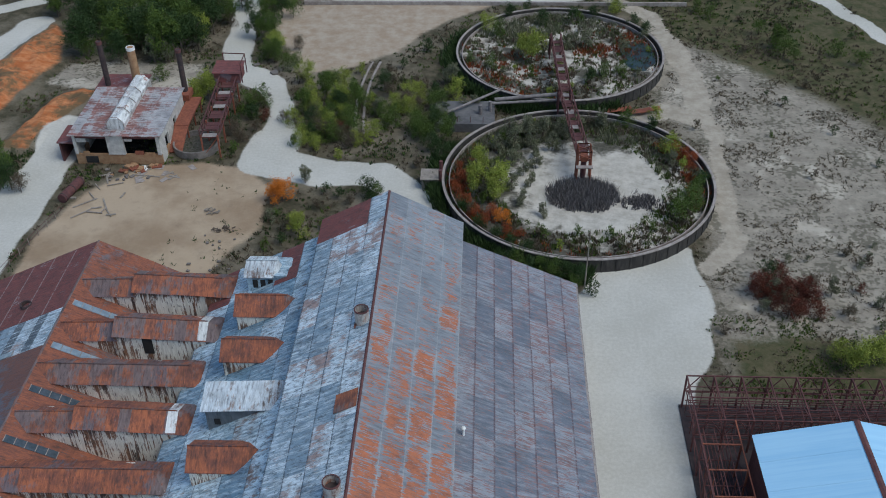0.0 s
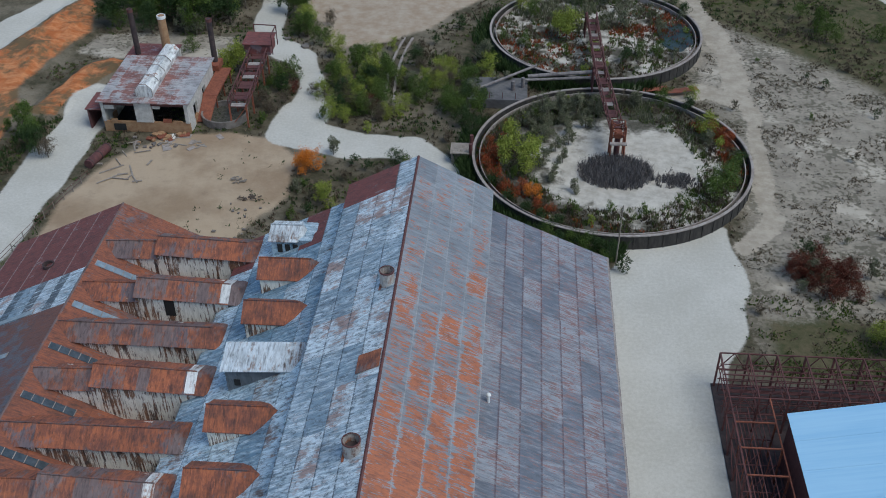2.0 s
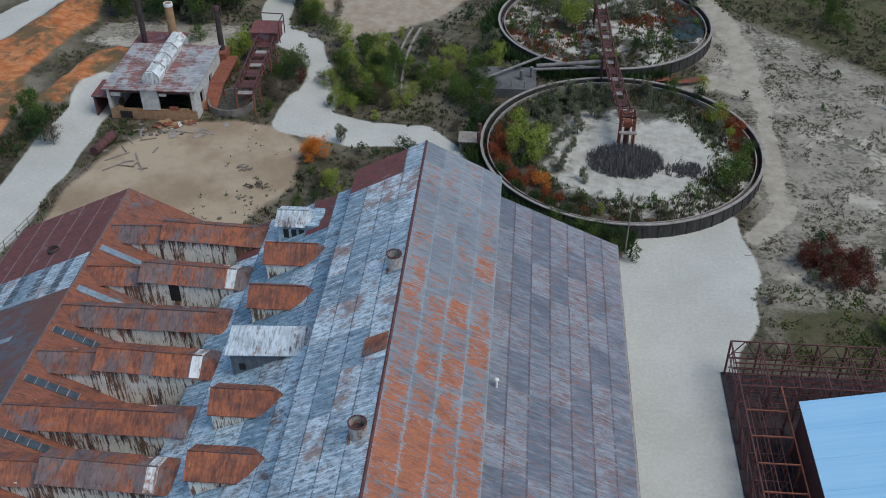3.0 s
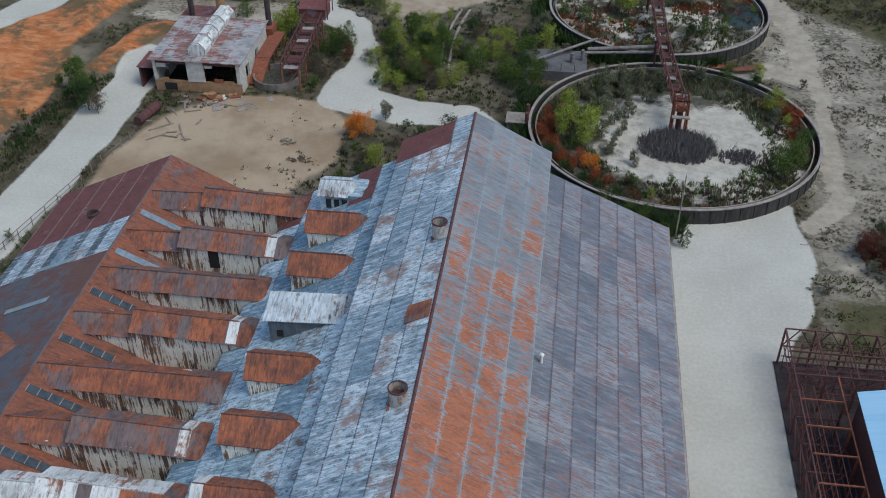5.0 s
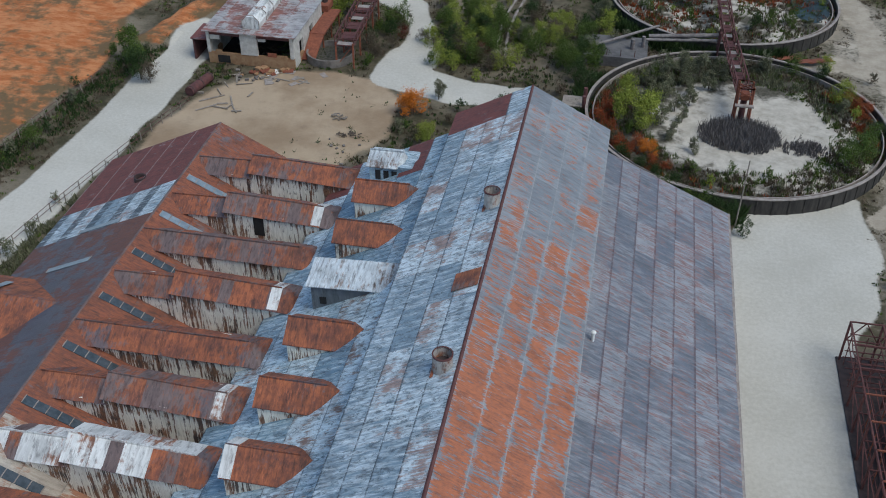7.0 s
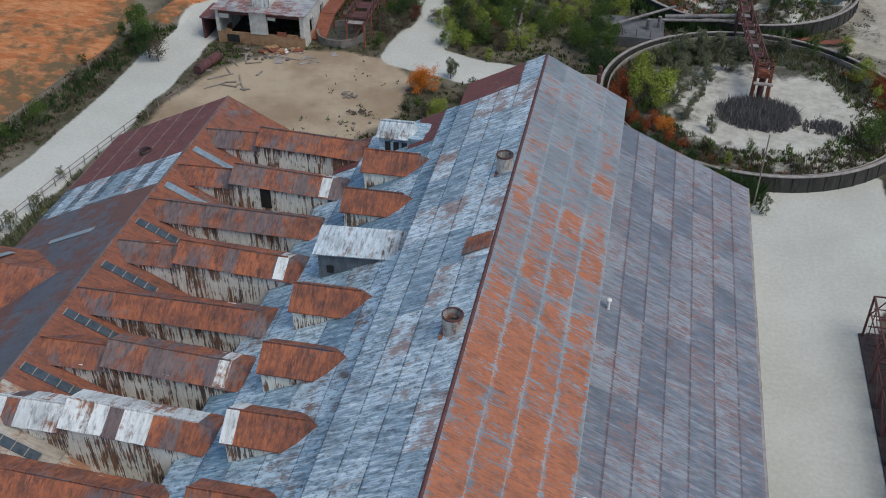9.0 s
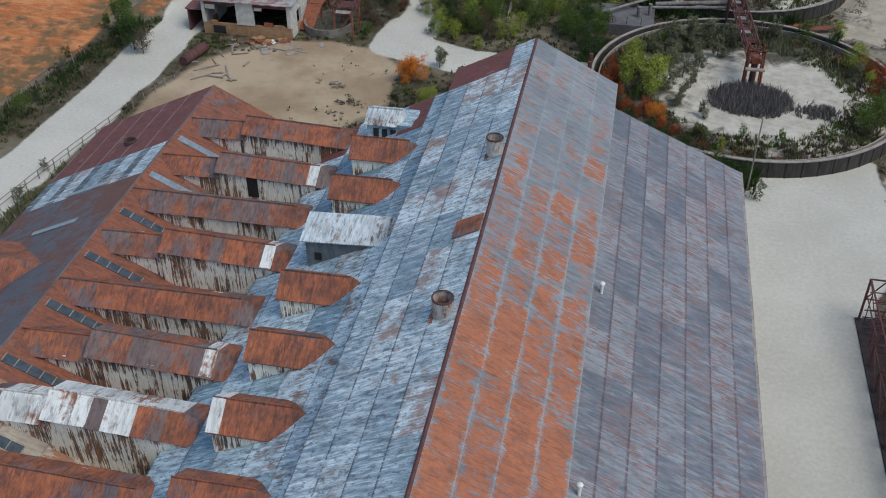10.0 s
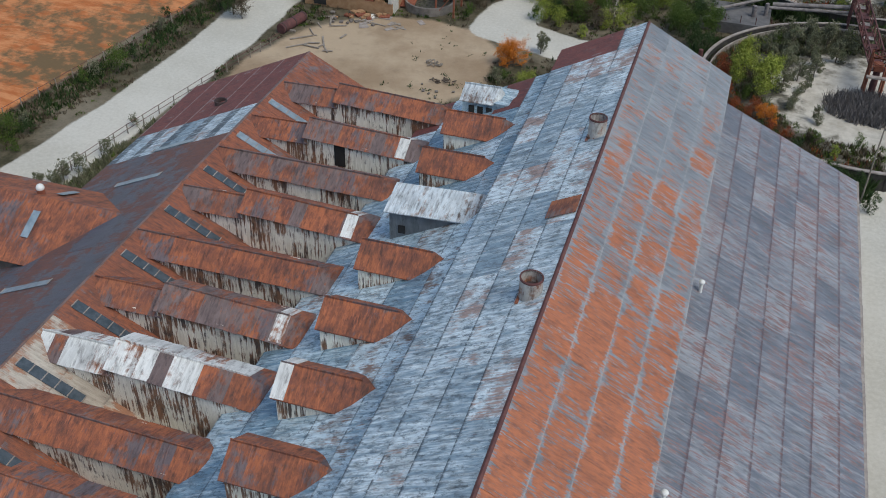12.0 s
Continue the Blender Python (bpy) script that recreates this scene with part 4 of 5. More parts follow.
for i in range(18):
    bm = grow()
    x = HX0 - 0.5 + i * (HX1 - HX0 + 1.0) / 18
    slab(bm, [(x, HY0 - 0.5, HZ + 0.12 + 0.02 * (i % 2)), (x + 0.88, HY0 - 0.5, HZ + 0.12 + 0.02 * (i % 2)), (x + 0.88, HY1 + 0.4, HZ + 0.3), (x, HY1 + 0.4, HZ + 0.3)], 0.12)
    part("roof_sheet", bm, "house_roof", house, "pinkish rusted roof sheet")
bm = grow()
pr = [(-64.4, 5.7), (-64.6, 6.8), (-63.8, 7.7), (-62.4, 7.7), (-61.6, 6.8), (-61.8, 5.7)]
prism(bm, pr, 131.6, 147.0)
rm = part("roof_duct", bm, "white_sheet", house, "long pale metal duct along the roof")
for y in (131.55, 135, 138.5, 142):
    bm = grow()
    ring(bm, (0, 0), 1.5, 1.6, 0, 0.12, 8)
    for v in bm.verts:
        v.co = Matrix.Translation((-63.1, y, 6.6)) @ Matrix.Rotation(radians(90), 4, "X") @ Matrix.Rotation(radians(22.5), 4, "Z") @ v.co
    part("hoop", bm, "rail", rm)
bm = grow()
box(bm, (-73.0, 130.8, 0), (-72.7, 136, 3.6))
lt = part("side_shed", bm, "steel", house, "rusted lean-to")
for lo, hi, mt in (((-73.2, 130.5, 3.6), (-70.2, 136.2, 3.8), "maroon"), ((-70.5, 131.0, 0), (-70.25, 136, 3.6), "whitewall"), ((-72.7, 135.7, 0), (-70.5, 136, 3.6), "dark")):
    bm = grow()
    box(bm, lo, hi)
    part("shed_panel", bm, mt, lt)
bm = grow()
box(bm, (-71.5, 147.0, 0), (-63.5, 152.5, 4.6))
ob = part("rear_wing", bm, "whitewall", house)
bm = grow()
box(bm, (-71.8, 146.7, 4.6), (-63.2, 152.8, 4.8))
part("rear_roof", bm, "maroon", ob)
for x, y, z0, z1, r, mt, lab in ((-69.8, 148.6, 0, 13.2, 0.5, "black_steel", "tall dark rusted steel chimney"), (-64.6, 149.0, 4.0, 12.0, 0.75, "brick", "tan round chimney with white cap"), (-56.0, 148.2, 0, 12.0, 0.5, "black_steel", "tall dark rusted steel chimney")):
    ch = thing("chimney", (x, y, z0), lab, "chimney", "chimneys at the block house")
    bm = grow()
    tube(bm, (x, y, z0), (x, y, z1), r * 1.05, r * 0.92, 20)
    part("shaft", bm, mt, ch)
    bm = grow()
    ring(bm, (x, y), r * 0.8, r * 1.02, z1 - 0.5, z1 + 0.05, 20)
    part("cap", bm, "white" if mt == "brick" else "steel", ch)

# ---- rusted conveyor gantry by the house ----
gan = thing("conveyor_gantry", (-49, 145, 0), "rusted steel conveyor gantry on legs with a red cabin", "gantry")
truss(gan, (-48.2, 132.5, 3.9), (-48.9, 152.0, 3.9), 3.0, 1.3, 9, "steel")
for i in range(5):
    y = 132.5 + i * 4.8
    xc = -48.2 - 0.7 * i / 4
    for dx in (-1.4, 1.4):
        bm = grow()
        beam(bm, (xc + dx, y, 0), (xc + dx, y, 4.3), 0.25)
        part("leg", bm, "steel_bright", gan)
    bm = grow()
    beam(bm, (xc - 1.4, y, 0.3), (xc + 1.4, y, 3.9), 0.12)
    part("brace", bm, "steel_bright", gan)
bm = grow()
box(bm, (-51.4, 151.5, 3.8), (-46.8, 155.5, 5.9))
cb = part("cabin", bm, "maroon", gan, "red rusted sheet cabin")
bm = grow()
slab(bm, [(-51.7, 151.2, 5.9), (-46.5, 151.2, 5.9), (-46.5, 155.8, 6.2), (-51.7, 155.8, 6.2)], 0.1)
part("cabin_roof", bm, "maroon", cb)
for a, b in (((-46.4, 151.6, 3.9), (-46.4, 151.6, 7.6)), ((-46.4, 155.6, 3.9), (-46.4, 155.6, 7.6)), ((-46.4, 151.6, 7.6), (-46.4, 155.6, 7.6)), ((-50.5, 155.9, 6.0), (-50.5, 155.9, 7.6)), ((-46.4, 155.6, 7.6), (-50.5, 155.9, 7.6))):
    bm = grow()
    beam(bm, a, b, 0.15)
    part("frame_bar", bm, "steel", cb)
bas = thing("round_basin", (-52.6, 135.2, 0), "small round concrete basin under the gantry", "tank")
bm = grow()
ring(bm, (-51.5, 135.5), 3.6, 3.9, 0, 1.3, 48)
part("basin_wall", bm, "concrete", bas)
bm = grow()
bmesh.ops.create_circle(bm, cap_ends=True, radius=3.7, segments=48, matrix=Matrix.Translation((-51.5, 135.5, 0.3)))
part("basin_bed", bm, "tank_floor", bas)
hop = thing("rusted_hopper", (-54.5, 143, 0), "orange rusted chute and platform against the house", "chute")
for lo, hi in (((-55.7, 138, 2.6), (-53.2, 148, 2.9)), ((-57.2, 146.5, 2.9), (-55.0, 149.5, 4.0))):
    bm = grow()
    box(bm, lo, hi)
    part("platform", bm, "steel_bright", hop)
for y in (138.3, 143, 147.6):
    for x in (-55.4, -53.5):
        bm = grow()
        beam(bm, (x, y, 0), (x, y, 2.7), 0.2)
        part("leg", bm, "steel_bright", hop)
bm = grow()
slab(bm, [(-55.6, 138, 2.8), (-53.2, 138, 2.8), (-53.6, 133.5, 0.3), (-55.8, 133.5, 0.3)], 0.15)
part("chute", bm, "steel_bright", hop)

# ---- open steel frame and blue-roofed shed ----
frame_st = thing("steel_skeleton", (24, 60, 0), "open dark-red steel building skeleton with trusses", "steel frame")


def bar(a, b, w=0.14, mt="steel"):
    bm = grow()
    beam(bm, a, b, w)
    part("steel_bar", bm, mt, frame_st)


for i in range(10):
    x = 21.5 + i * 3.2
    for y in (70.0, 77.0):
        bar((x, y, 0), (x, y, 5.4), 0.2)
    bar((x, 70, 5.4), (x, 77, 5.4))
    bar((x, 70, 3.6), (x, 77, 3.6), 0.1)
    bar((x, 70, 5.4), (x, 73.5, 4.4), 0.09)
    bar((x, 73.5, 4.4), (x, 77, 5.4), 0.09)
    if i < 9:
        for y in (70.0, 73.5, 77.0):
            bar((x, y, 5.4), (x + 3.2, y, 5.4), 0.13)
            bar((x, y, 2.9), (x + 3.2, y, 2.9), 0.1)
        bar((x, 77, 2.9), (x + 1.6, 77, 5.4), 0.1)
        bar((x + 1.6, 77, 5.4), (x + 3.2, 77, 2.9), 0.1)
        bar((x, 70, 2.9), (x + 1.6, 70, 5.4), 0.1)
        bar((x + 1.6, 70, 5.4), (x + 3.2, 70, 2.9), 0.1)
for i in range(10):
    y = 70.0 - (i + 1) * 3.6
    for x in (21.5, 25.8):
        bar((x, y, 0), (x, y, 5.4), 0.2, "steel_bright" if x > 24 else "steel")
    bar((21.5, y, 5.4), (25.8, y, 5.4), 0.14, "steel_bright")
    bar((21.5, y, 2.8), (25.8, y, 2.8), 0.1)
    for x in (21.5, 25.8):
        bar((x, y, 5.4), (x, y + 3.6, 5.4), 0.14, "steel_bright" if x > 24 else "steel")
        bar((x, y, 2.8), (x, y + 3.6, 2.8), 0.1)
    bar((21.5, y, 0.3), (21.5, y + 3.6, 2.8), 0.1)
for i in range(19):
    x = 21.5 + i * 1.6
    bar((x, 71.7, 1.2), (x, 71.7, 4.6), 0.08)
    bar((x, 75.2, 1.0), (x, 75.2, 5.0), 0.08)
    bar((x, 71.7, 2.0 + (i % 3) * 0.8), (x + 1.6, 75.2, 3.4), 0.08)
    bar((x, 70.2, 1.5 + (i % 2)), (x + 1.4, 76.8, 1.2 + (i % 4) * 0.7), 0.07)
for y in (70.9, 72.6, 74.4, 76.1):
    for z in (1.3, 2.2, 3.6, 4.5):
        bar((21.5, y, z), (50.3, y, z), 0.09)
for i in range(11):
    y = 34 + i * 3.2
    for x in (22.4, 23.6, 24.8):
        bar((x, y, 0.2), (x, y, 4.0), 0.08, "steel_bright")
    bar((22.0, y, 1.4), (25.6, y + 3.0, 3.6), 0.08)
for x in (22.4, 23.6, 24.8):
    for z in (1.4, 2.8, 4.0):
        bar((x, 34, z), (x, 70, z), 0.09)
# near-black slab under the whole frame, dark between the bars
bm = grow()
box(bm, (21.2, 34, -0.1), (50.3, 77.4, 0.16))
part("floor_slab", bm, "black_steel", frame_st, "near-black floor slab")
blue = thing("blue_roof_shed", (37, 45, 0), "metal shed with a clean sky-blue gabled roof", "shed")
BX0, BXR, BX1, BY0, BY1, BE, BR = 26.6, 37.2, 47.8, 12.0, 66.4, 7.0, 9.6
bm = grow()
prism(bm, [(BX0 + 0.3, 0), (BX0 + 0.3, BE - 0.2), (BXR, BR - 0.25), (BX1 - 0.3, BE - 0.2), (BX1 - 0.3, 0)], BY0, BY1 - 0.5)
part("wall", bm, "steel", blue)
for xa, nrm in ((BX0, 1), (BX1, -1)):
    for k in range(14):
        w = (BY1 - BY0) / 14
        y = BY0 + k * w
        bm = grow()
        slab(bm, [(BXR, y, BR), (BXR, y + w - 0.02, BR), (xa, y + w - 0.02, BE), (xa, y, BE)], 0.1)
        part("roof_panel", bm, "blue_roof", blue)
bm = grow()
for s in (-1, 1):
    slab(bm, [(BXR, BY0, BR + 0.1), (BXR, BY1 + 0.05, BR + 0.1), (BXR + s * 0.35, BY1 + 0.05, BR), (BXR + s * 0.35, BY0, BR)], 0.04)
part("ridge_cap", bm, "steel", blue, "dark ridge cap")


# ---- trees and shrubs ----
def crown_mesh(name, seed, h, r, clumps, per, leaf, mat, low=0.15, spire=1.0):
    """Leaves in uneven clumps round a few lobes."""
    rs = np.random.RandomState(seed)
    lobes = []
    for _ in range(6):
        a, q = rs.uniform(0, 2 * math.pi), rs.uniform(0.1, 0.62)
        z = rs.uniform(low + 0.12, 0.86)
        lobes.append((r * q * math.cos(a) * (1.1 - z * 0.5 * spire), r * q * math.sin(a) * (1.1 - z * 0.5 * spire), h * z, r * rs.uniform(0.30, 0.55)))
    lobes.append((0, 0, h * 0.8, r * 0.42))
    V = []
    for _ in range(clumps):
        lx, ly, lz, lr = lobes[rs.randint(len(lobes))]
        d = rs.normal(size=3)
        d /= np.linalg.norm(d)
        d[2] = d[2] * 1.05 + 0.08
        c = np.array((lx, ly, lz)) + d * lr * rs.uniform(0.45, 1.05)
        c[2] = max(c[2], h * low * rs.uniform(0.5, 1.2))
        for _ in range(per):
            p = c + rs.normal(size=3) * lr * 0.19
            u = rs.normal(size=3)
            u /= np.linalg.norm(u)
            w = np.cross(u, rs.normal(size=3))
            w /= np.linalg.norm(w)
            s = leaf * rs.uniform(0.6, 1.3)
            V += [p - u * s * 0.5, p + w * s * 0.33, p + u * s * 0.5, p - w * s * 0.33]
    me = bpy.data.meshes.new(name)
    me.from_pydata([tuple(v) for v in V], [], [(i, i + 1, i + 2, i + 3) for i in range(0, len(V), 4)])
    me.materials.append(M[mat])
    return me


def plant(kind, seed, mat, h, r, label, cat, clumps, per, leaf, low, base):
    t = thing(kind, base, label, cat, cat + "s on the land")
    rnd = random.Random(seed)
    bm = grow()
    tr = max(0.05, h * 0.022)
    tube(bm, (0, 0, -0.15), (rnd.uniform(-0.1, 0.1), rnd.uniform(-0.1, 0.1), h * 0.75), tr, tr * 0.35, 7)
    for _ in range(6):
        a, z = rnd.uniform(0, 6.28), rnd.uniform(0.12, 0.6) * h
        q = rnd.uniform(0.4, 0.75) * r
        tube(bm, (0, 0, z), (q * math.cos(a), q * math.sin(a), z + h * rnd.uniform(0.12, 0.3)), tr * 0.5, tr * 0.15, 5)
    o = new("trunk", mesh_of("trunk", bm, "bark"))
    o.parent = t
    o = new("crown", crown_mesh("crown", seed, h, r, clumps, per, leaf, mat, low))
    o.parent = t
    return t


LOOK = {
    "green": ("leaf_green", "leafy green"), "dark": ("leaf_dark", "dense dark green"), "lime": ("leaf_lime", "yellow-green autumn"),
    "grey": ("leaf_grey", "pale grey-green wispy"), "orange": ("leaf_orange", "bright orange autumn"), "red": ("leaf_red", "rust-red autumn"), "rust": ("leaf_rust", "bright rust-red"), "brown": ("leaf_brown", "dry brown"),
}
PROTO, LOW = {}, {}
UNIT = 4.0


def sow(colour, x, y, h, z=0.0, rnd=random.Random(11)):
    if h < 2.5 and colour not in ("orange", "red", "rust"):
        LOW.setdefault(colour, []).append((x, y, z, h))
        return None
    mat, words = LOOK[colour]
    big = h > 4.6
    variant = rnd.randint(0, 1)
    key = (colour, big, variant)
    m = Matrix.Translation((x, y, z)) @ Matrix.Rotation(rnd.uniform(0, 6.28), 4, "Z")
    s = h / UNIT
    m = m @ Matrix.Diagonal((s * rnd.uniform(0.85, 1.15), s * rnd.uniform(0.85, 1.15), s, 1))
    if key not in PROTO:
        sd = len(PROTO) + 5
        kind = "tree" if big else "shrub"
        wispy = colour == "grey"
        PROTO[key] = plant(kind, sd, mat, UNIT, UNIT * (0.40 if wispy else (0.52 if big else 0.68)), "%s %s growing on rough ground" % (words, kind), kind, 150 if big else 110, 22, 0.15 if big else 0.17, 0.22 if big else 0.06, (x, y, z))
        PROTO[key].matrix_basis = m
        return PROTO[key]
    p = PROTO[key]
    q = copy_thing(p, m)
    q.matrix_basis = m
    return q


PLANTS = {}
PLANTS["dark"] = [(-82.1, 169.4, 8.0), (-70.8, 171.6, 9.0), (-66.3, 174.2, 9.0), (-58.3, 179.5, 8.0), (-45.7, 187.9, 6.0), (-78.5, 122.3, 5.5), (-32.0, 141.9, 5.0), (-32.9, 137.7, 4.0), (-14.4, 172.4, 3.0), (-18.3, 165.1, 2.2), (-11.3, 141.9, 4.0), (-11.7, 134.5, 4.0), (-9.7, 131.0, 4.0), (-21.1, 121.5, 4.0), (-27.5, 122.3, 2.0), (-25.3, 120.8, 2.0), (-32.5, 108.7, 2.0), (-0.6, 109.5, 3.0), (1.2, 107.5, 3.0), (-3.2, 112.2, 3.0), (3.5, 106.2, 3.0), (6.0, 104.3, 2.5), (9.1, 101.7, 2.5), (12.3, 97.8, 2.4), (-5.8, 116.6, 3.0), (36.7, 102.4, 3.5), (-55.1, 192.7, 7.0), (-80.7, 179.7, 7.0)]
PLANTS["green"] = [(-74.9, 170.3, 8.0), (-61.8, 176.8, 8.0), (-63.7, 159.7, 3.2), (-55.9, 185.0, 7.0), (-45.2, 148.2, 4.0), (-42.5, 150.3, 4.0), (-43.3, 167.1, 5.0), (-40.5, 163.6, 4.0), (-48.2, 185.1, 6.0), (-47.9, 177.0, 5.0), (-34.8, 147.4, 5.0), (-31.6, 153.7, 5.0), (-28.5, 137.8, 4.0), (-26.3, 143.5, 4.0), (-18.3, 143.7, 4.0), (-14.2, 141.8, 4.0), (-20.5, 145.6, 3.5), (-9.2, 138.2, 5.0), (-34.7, 107.3, 2.0), (54.2, 174.7, 5.0), (55.0, 171.1, 4.0), (41.4, 191.9, 3.0), (43.8, 188.3, 3.0), (65.3, 171.2, 3.0), (68.9, 167.7, 3.0), (52.2, 181.1, 3.0), (-24.7, 148.0, 4.0), (-73.7, 179.8, 9.0), (24.8, 192.3, 4.0)]
PLANTS["lime"] = [(-53.2, 152.0, 6.2), (-54.6, 151.0, 4.6), (-33.5, 137.0, 3.6), (-36.0, 143.5, 3.4), (-21.5, 139.5, 3.2), (-15.0, 152.5, 3.6), (-35.8, 158.5, 4.6), (-28.8, 157.0, 3.8), (-29.0, 149.5, 5.0), (-31.0, 134.8, 3.0), (-7.9, 153.0, 4.5), (-30.3, 110.9, 4.0), (-31.6, 113.0, 2.5), (44.1, 84.1, 5.0), (46.9, 85.2, 5.0), (27.3, 146.5, 2.6), (-43.5, 171.2, 5.0), (-22.9, 150.0, 3.0), (-34.5, 151.9, 4.0), (-16.6, 147.1, 3.5)]
PLANTS["grey"] = [(-31.5, 125.1, 3.4), (-8.9, 158.4, 5.0), (45.1, 98.7, 3.2), (-6.5, 148.3, 3.5), (-4.5, 149.4, 3.0), (-64.5, 167.2, 5.0), (-67.3, 167.2, 6.0), (51.3, 96.3, 3.0)]
PLANTS["orange"] = [(-35.0, 120.2, 3.4)]
PLANTS["red"] = [(-27.0, 141.5, 2.8), (-27.8, 139.7, 3.0), (38.0, 93.8, 4.5), (35.2, 98.4, 3.8), (41.6, 96.2, 3.8), (38.0, 97.8, 4.0), (-41.5, 144.6, 2.5)]
PLANTS["brown"] = [(-42.4, 141.3, 3.0), (-44.1, 137.5, 3.0), (-23.7, 137.9, 3.0), (-25.4, 136.0, 3.0), (-16.7, 149.7, 3.5), (-20.1, 153.9, 3.0), (-14.9, 156.1, 3.5), (-28.6, 117.6, 2.0), (-23.5, 119.2, 2.0), (33.7, 143.2, 1.8), (46.3, 94.5, 2.5), (-14.6, 148.2, 3.0), (-39.7, 172.6, 3.0), (-20.9, 163.2, 2.0), (29.0, 90.6, 2.0)]
TANK_PLANTS = {}
TANK_PLANTS["lime"] = [(-4.3, 121.3, 5.5), (-1.0, 119.0, 6.0), (-3.3, 127.0, 5.0), (-0.1, 123.3, 4.5), (6.1, 166.2, 6.5), (-2.7, 179.3, 4.0), (27.4, 132.7, 4.0), (4.5, 168.5, 5.0), (24.4, 188.3, 3.0), (11.3, 161.6, 3.0)]
TANK_PLANTS["green"] = [(28.1, 116.6, 4.5), (26.5, 114.4, 4.0), (30.3, 121.2, 3.5), (21.8, 141.7, 3.5), (11.0, 110.1, 1.8), (0.2, 176.7, 4.0), (19.6, 160.2, 3.0), (-1.5, 163.3, 3.0), (22.8, 160.7, 3.0), (6.0, 109.3, 1.8), (16.0, 110.2, 1.8), (22.0, 111.7, 2.0)]
TANK_PLANTS["dark"] = [(25.5, 139.9, 3.0), (8.9, 182.1, 3.5), (14.7, 183.5, 3.5), (16.5, 157.9, 3.0), (27.2, 181.5, 3.0), (2.0, 185.2, 3.5), (5.6, 188.0, 3.0), (31.6, 124.8, 2.5), (19.5, 185.5, 3.0), (29.0, 177.6, 3.0)]
TANK_PLANTS["grey"] = [(3.5, 126.0, 3.4), (4.6, 123.0, 3.0), (3.2, 118.2, 3.0), (5.6, 128.3, 3.2), (1.8, 128.6, 3.6), (6.3, 115.2, 2.6), (8.5, 134.0, 3.6), (12.8, 139.5, 3.8), (5.0, 134.5, 4.0), (2.4, 134.6, 4.2), (17.0, 141.6, 4.0), (4.3, 137.6, 5.0), (7.1, 137.3, 5.0), (1.4, 137.6, 4.5), (10.0, 137.7, 4.2), (-0.5, 133.4, 3.5), (17.3, 171.9, 4.0), (23.9, 171.3, 3.5), (5.5, 131.7, 3.0), (2.7, 130.8, 3.0), (27.4, 129.6, 3.0), (1.6, 121.7, 3.5)]
TANK_PLANTS["rust"] = [(-6.6, 126.5, 2.2), (-6.9, 121.0, 2.2), (-2.6, 112.6, 2.0), (0.8, 110.2, 2.0), (2.6, 109.4, 1.8), (30.2, 131.0, 2.4), (28.4, 134.0, 2.2), (-6.0, 123.6, 2.6), (-5.4, 117.4, 2.6), (-1.6, 114.5, 2.4), (30.5, 129.3, 2.6), (29.1, 132.2, 2.2), (-4.2, 115.0, 2.0)]
TANK_PLANTS["orange"] = [(0.5, 112.8, 2.4), (-0.6, 113.9, 2.0)]
PLANTS["dark"] += [(-88.6, 79.5, 3.2), (-89.6, 73.0, 2.4)]
PLANTS["grey"] += [(-75.5, 73.0, 2.2), (-74.5, 76.5, 2.4)]

for colour, rows in PLANTS.items():
    for x, y, h in rows:
        sow(colour, x, y, h)
        if h > 3.3 and colour in ("green", "dark", "lime", "red"):
            sow(random.choice((colour, "green", "brown")) if colour != "red" else "red", x + random.uniform(-2.4, 2.4), y + random.uniform(-2.4, 2.4), h * random.uniform(0.45, 0.75))
sow("orange", -34.2, 119.8, 4.0)
sow("orange", -34.9, 119.3, 3.4)
for colour, rows in TANK_PLANTS.items():
    for x, y, h in rows:
        sow(colour, x, y, h, 1.1)


def mask_at(name, x, y):
    i, j = int(round((x - X0) / STEP)), int(round((y - Y0) / STEP))
    return masks[name][j * nx + i] if 0 <= i < nx and 0 <= j < ny else 0.0


rv = random.Random(21)


def scatter(n, x0, x1, y0, y1, colours, h0, h1, keep=None):
    k = 0
    for _ in range(n * 30):
        x, y = rv.uniform(x0, x1), rv.uniform(y0, y1)
        if mask_at("gravel", x, y) > 0.15 or mask_at("yard", x, y) > 0.3 or mask_at("pond", x, y) > 0.3:
            continue
        if any((x - c[0]) ** 2 + (y - c[1]) ** 2 < (r + 1.5) ** 2 for c, r in TANKS) or (-73 < x < -46 and 127 < y < 162) or (-71 < x < 11 and y < 98):
            continue
        if keep and not keep(x, y):
            continue
        sow(rv.choice(colours), x, y, rv.uniform(h0, h1))
        k += 1
        if k >= n:
            break


scatter(44, -84, -58, 166, 205, ("dark", "green", "green", "dark", "lime", "grey"), 6, 10)
scatter(26, -110, -80, 186, 215, ("dark", "dark", "green"), 4, 8)
scatter(8, -56, -45, 168, 205, ("dark", "green"), 4, 7)
scatter(16, -28, -10, 130, 165, ("green", "dark", "brown", "grey", "lime"), 2, 4.2)
scatter(14, -34, -26, 134, 152, ("green", "dark", "lime", "brown"), 2.5, 5)
scatter(10, -48, -42, 134, 156, ("green", "brown", "dark"), 1.8, 3.5)
scatter(14, -88, -80.5, 66, 140, ("dark", "green", "grey"), 1.2, 2.6)
